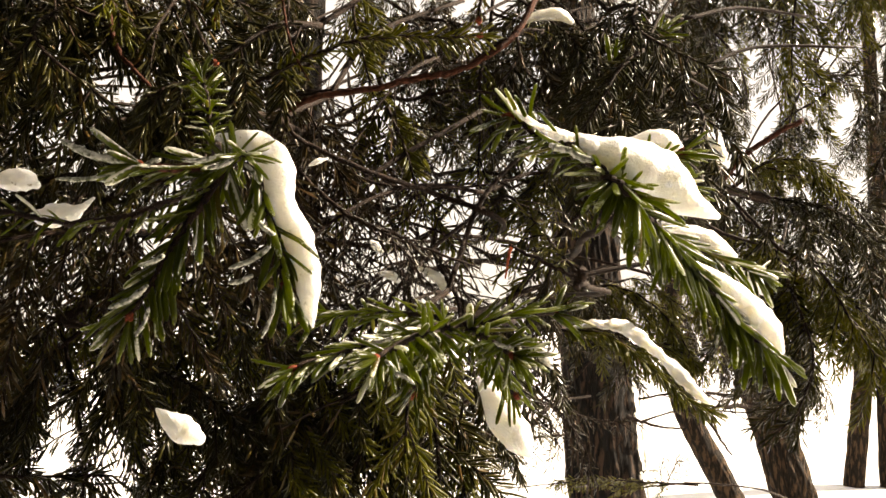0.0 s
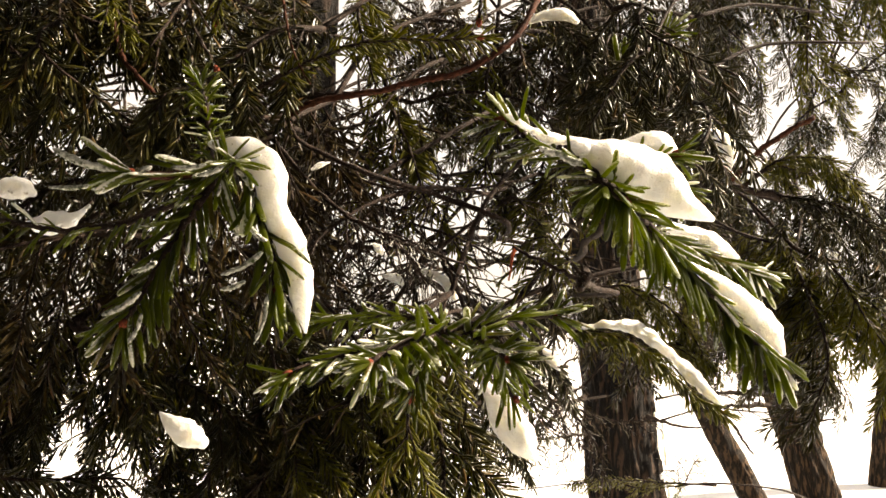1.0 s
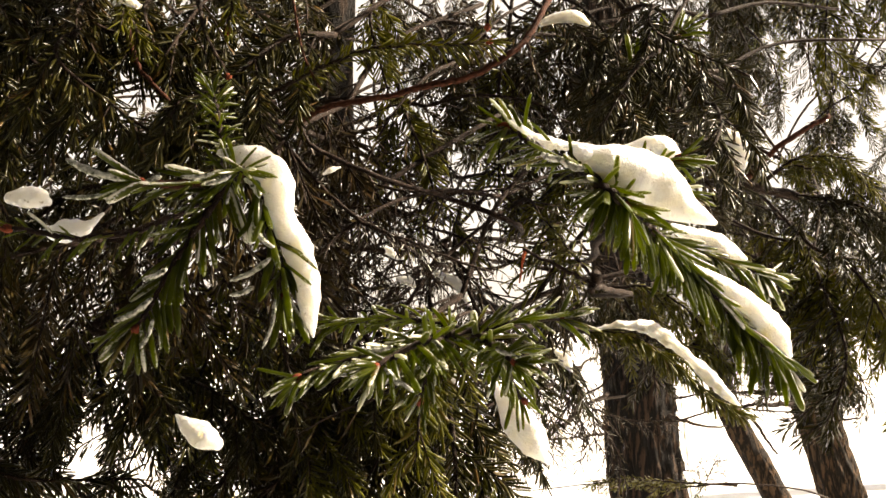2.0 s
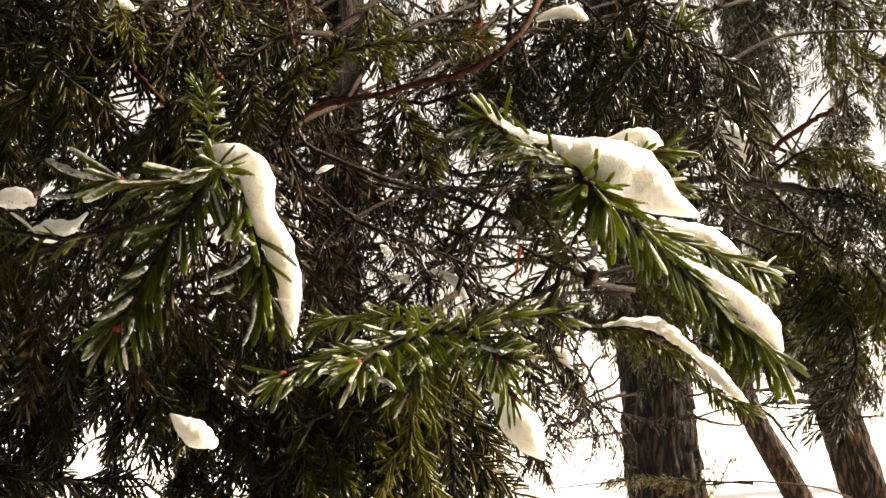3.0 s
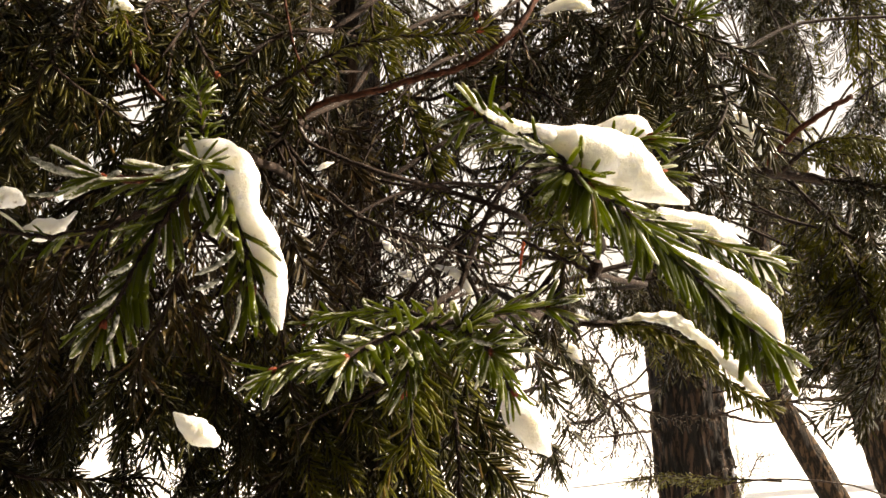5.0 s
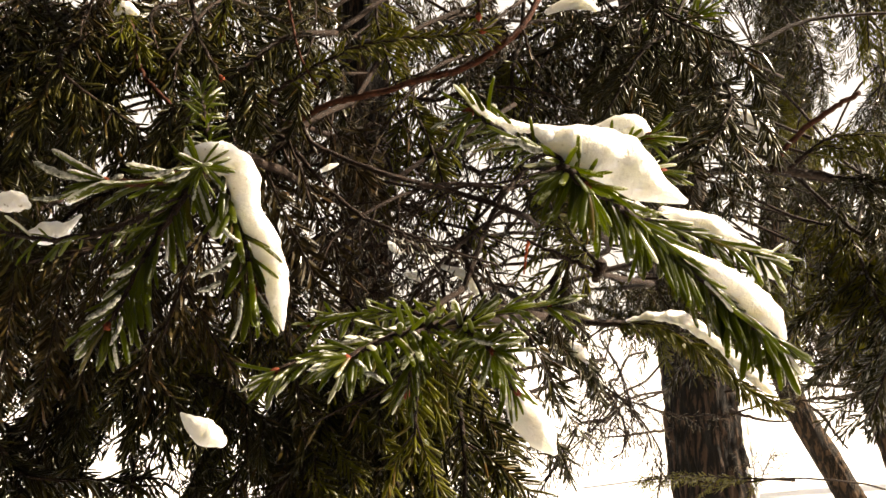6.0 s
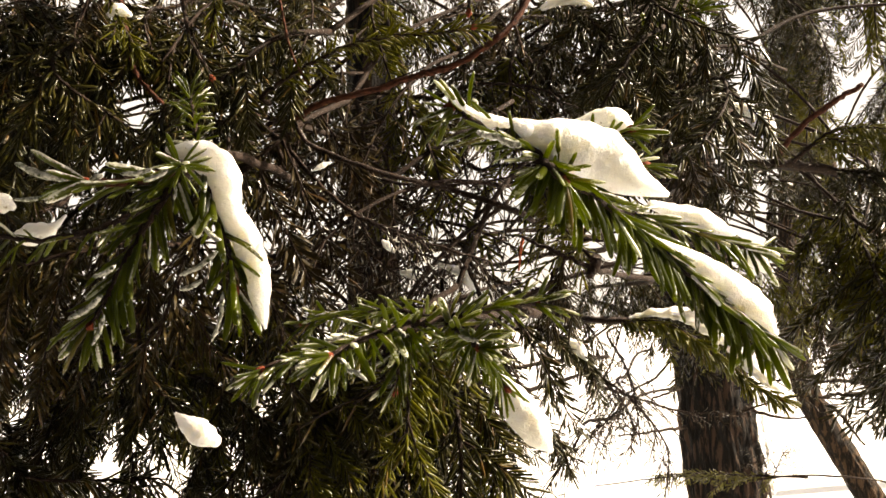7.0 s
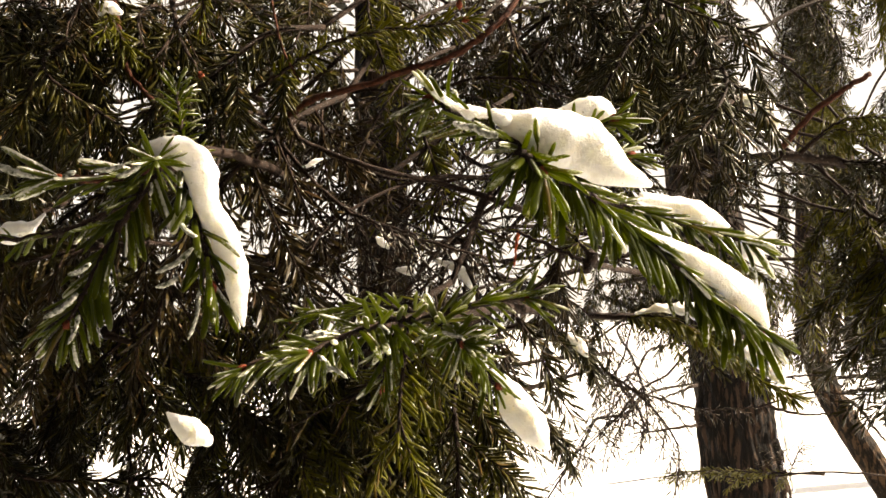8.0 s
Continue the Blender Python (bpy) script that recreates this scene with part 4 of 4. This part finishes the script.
bare = branch("grey leafless spruce twigs crusted with rime", (-0.141, 0.680, 1.678), "inner branches")
stem_only(bare, [(-0.15, 1.9, 1.80), (-0.12, 1.2, 1.75), (-0.203, 0.750, 1.725), (-0.151, 0.680, 1.678)], 0.004, 0.0025, M_TWIG, seed=130)
for i, line in enumerate((
        [(-0.151, 0.680, 1.678), (-0.100, 0.660, 1.623), (-0.050, 0.650, 1.590), (0.001, 0.650, 1.572), (0.032, 0.660, 1.561)],
        [(-0.146, 0.680, 1.675), (-0.127, 0.670, 1.621), (-0.104, 0.660, 1.581), (-0.095, 0.660, 1.552)],
        [(-0.100, 0.660, 1.623), (-0.073, 0.650, 1.602), (-0.034, 0.640, 1.586), (-0.016, 0.640, 1.581)],
        [(-0.175, 0.720, 1.688), (-0.148, 0.720, 1.645), (-0.105, 0.740, 1.594), (-0.066, 0.760, 1.558)],
        [(-0.138, 0.740, 1.681), (-0.066, 0.760, 1.649), (0.014, 0.780, 1.650), (0.073, 0.800, 1.663)],
        [(-0.174, 0.750, 1.690), (-0.191, 0.750, 1.641), (-0.166, 0.760, 1.587), (-0.149, 0.780, 1.527)],
        [(-0.132, 0.800, 1.676), (-0.062, 0.800, 1.628), (0.006, 0.800, 1.603), (0.060, 0.820, 1.576)],
        [(-0.050, 0.650, 1.590), (-0.028, 0.660, 1.574), (-0.017, 0.680, 1.552)])):
    spray(bare, line, 0.0019, 6, 0.035, 220, 0.009, M_CRUSTED, 131 + i, hang=0.9)
snow_clump("thin sliver of ice on a bare twig", [(-0.101, 0.620, 1.638), (-0.095, 0.620, 1.641), (-0.088, 0.620, 1.643)], [0.0013, 0.0025, 0.0008], 0.5, 68)

cone = branch("thin twig with a dark knob and dead red needle", (0.113, 0.660, 1.552), "inner branches")
stem_only(cone, [(0.1, 1.9, 1.60), (0.175, 1.000, 1.559), (0.139, 0.800, 1.555), (0.113, 0.670, 1.553), (0.086, 0.660, 1.566), (0.056, 0.670, 1.582)], 0.0035, 0.0012, M_TWIG, seed=140)
stem_only(cone, [(0.116, 0.660, 1.560), (0.113, 0.660, 1.554), (0.110, 0.660, 1.546)], 0.005, 0.003, M_TWIG, "knob", 141)
stem_only(cone, [(0.058, 0.670, 1.582), (0.055, 0.670, 1.569), (0.053, 0.670, 1.554)], 0.0014, 0.0007, M_DEAD, "dead_needle", 142)
spray(cone, [(0.114, 0.680, 1.559), (0.092, 0.700, 1.589), (0.073, 0.720, 1.617)], 0.0016, 8, 0.05, 500, 0.018, M_LIT, 143, hang=1.0)
spray(cone, [(0.091, 0.670, 1.565), (0.086, 0.680, 1.545), (0.083, 0.700, 1.522)], 0.0014, 5, 0.035, 600, 0.018, M_OLD, 144, hang=1.0)

far_right = branch("snow-tipped spruce branch with a bare red twig", (0.336, 1.050, 1.701), "inner branches")
stem_only(far_right, [(0.3, 2.4, 1.85), (0.36, 1.6, 1.80), (0.478, 1.200, 1.704), (0.331, 1.030, 1.696)], 0.009, 0.005, M_TWIG, seed=150)
stem_only(far_right, [(0.327, 1.000, 1.698), (0.362, 0.990, 1.734), (0.398, 0.990, 1.758), (0.424, 0.990, 1.772)], 0.0036, 0.0030, M_RED, "bare_twig", 151)
spray(far_right, [(0.349, 1.050, 1.693), (0.405, 1.050, 1.734), (0.454, 1.060, 1.731), (0.506, 1.080, 1.700)], 0.003, 12, 0.07, 700, 0.019, M_LIT, 152, hang=0.6)
spray(far_right, [(0.390, 1.100, 1.694), (0.438, 1.080, 1.688), (0.490, 1.060, 1.669), (0.540, 1.060, 1.633)], 0.003, 12, 0.08, 700, 0.019, M_FOLIAGE, 153, hang=0.8)
spray(far_right, [(0.336, 1.050, 1.694), (0.291, 1.000, 1.679), (0.255, 0.980, 1.670)], 0.0025, 8, 0.06, 700, 0.018, M_FOLIAGE, 154, hang=0.8)

ridge = branch("rimed spruce branch with a snow tip", (0.197, 0.980, 1.804), "inner branches")
stem_only(ridge, [(0.05, 2.0, 1.90), (0.12, 1.3, 1.88), (0.138, 1.020, 1.847), (0.199, 0.990, 1.807), (0.240, 1.000, 1.792), (0.301, 1.030, 1.773)], 0.006, 0.0022, M_TWIG, seed=155)
spray(ridge, [(0.199, 0.990, 1.807), (0.240, 1.000, 1.792), (0.291, 1.030, 1.775), (0.336, 1.045, 1.721)], 0.0022, 10, 0.05, 650, 0.018, M_FOLIAGE, 156, hang=0.8)
spray(ridge, [(0.137, 1.000, 1.840), (0.146, 0.950, 1.776), (0.168, 0.920, 1.740)], 0.002, 8, 0.05, 650, 0.018, M_FOLIAGE, 157, hang=0.8)
stem_only(ridge, [(0.134, 0.800, 1.768), (0.130, 0.800, 1.742), (0.134, 0.800, 1.719), (0.137, 0.800, 1.708)], 0.0013, 0.001, M_TWIG, "dry_twig", 158)
stem_only(ridge, [(0.192, 0.900, 1.778), (0.194, 0.900, 1.759), (0.202, 0.900, 1.738)], 0.0013, 0.001, M_TWIG, "dry_twig", 159)
twig(ridge, [(0.185, 1.000, 1.839), (0.203, 0.970, 1.846), (0.221, 0.950, 1.851), (0.240, 0.940, 1.859)], 0.0024, 0.0016, 420, 0.036, 0.05, 52, 0.25, 0.35, seed=160, tip=6, turn=1.57)
snow_clump("pointed cap of snow on a branch tip", [(0.275, 0.930, 1.744), (0.292, 0.930, 1.732), (0.304, 0.930, 1.717), (0.306, 0.930, 1.698)], [0.0035, 0.0115, 0.0115, 0.0025], 0.6, 69)
snow_clump("small cap of snow on a high shoot", [(0.077, 0.800, 1.824), (0.091, 0.800, 1.829), (0.111, 0.800, 1.830), (0.123, 0.800, 1.823)], [0.0033, 0.0060, 0.0071, 0.0033], 0.6, 70)
spray(ridge, [(0.053, 0.860, 1.886), (0.089, 0.820, 1.842), (0.121, 0.800, 1.809), (0.142, 0.800, 1.785)], 0.002, 8, 0.05, 650, 0.018, M_FOLIAGE, 161, hang=0.8)

low_right = branch("drooping spruce tip with a ridge of snow", (0.142, 1.150, 1.511), "inner branches")
stem_only(low_right, [(0.1, 2.2, 1.58), (0.2, 1.5, 1.52), (0.097, 1.200, 1.520), (0.161, 1.100, 1.513)], 0.007, 0.003, M_TWIG, seed=162)
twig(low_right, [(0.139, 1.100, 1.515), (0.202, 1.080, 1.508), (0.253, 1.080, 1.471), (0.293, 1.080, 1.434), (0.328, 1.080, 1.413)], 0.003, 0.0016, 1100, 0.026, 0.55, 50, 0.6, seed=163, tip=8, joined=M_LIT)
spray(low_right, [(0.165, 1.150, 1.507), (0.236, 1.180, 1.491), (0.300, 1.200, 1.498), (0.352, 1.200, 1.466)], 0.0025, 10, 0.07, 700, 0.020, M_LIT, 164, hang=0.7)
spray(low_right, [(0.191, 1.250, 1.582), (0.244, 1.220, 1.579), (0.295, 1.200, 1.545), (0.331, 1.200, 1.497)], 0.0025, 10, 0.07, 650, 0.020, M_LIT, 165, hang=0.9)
snow_clump("long ridge of snow on a drooping tip", [(0.157, 1.090, 1.519), (0.197, 1.090, 1.523), (0.232, 1.090, 1.515), (0.266, 1.090, 1.487), (0.302, 1.090, 1.450), (0.333, 1.090, 1.420)], [0.0030, 0.0067, 0.0097, 0.0060, 0.0090, 0.0022], 0.8, 71, 0.6)

brush = branch("thin bare twigs and a low snow-dusted shoot", (0.114, 2.200, 1.098), "low growth")
stem_only(brush, [(1.2, 2.9, 0.9), (0.824, 2.300, 1.095), (0.592, 2.200, 1.132), (0.426, 2.200, 1.116), (0.315, 2.200, 1.132), (0.086, 2.200, 1.106)], 0.003, 0.0015, M_TWIG, seed=170)
spray(brush, [(0.605, 2.200, 1.127), (0.454, 2.200, 1.133), (0.329, 2.200, 1.137), (0.230, 2.200, 1.131)], 0.003, 14, 0.09, 420, 0.020, M_LIT, 171, hang=0.3)
for i, line in enumerate((
        [(0.523, 2.200, 1.123), (0.542, 2.200, 1.169), (0.561, 2.200, 1.196)], [(0.509, 2.200, 1.120), (0.510, 2.200, 1.151), (0.503, 2.200, 1.173)],
        [(0.416, 2.000, 1.360), (0.531, 2.000, 1.378), (0.679, 2.000, 1.372), (0.864, 2.000, 1.410)], [(0.444, 2.100, 1.298), (0.564, 2.100, 1.332), (0.681, 2.100, 1.323), (0.848, 2.100, 1.331)],
        [(0.112, 1.700, 1.394), (0.189, 1.700, 1.366), (0.277, 1.700, 1.338), (0.375, 1.700, 1.340)], [(0.049, 1.500, 1.458), (0.138, 1.500, 1.397), (0.175, 1.500, 1.319)])):
    spray(brush, line, 0.0028 if i > 1 else 0.0016, 9, 0.08, 160, 0.016, M_OLD, 172 + i, hang=0.4)
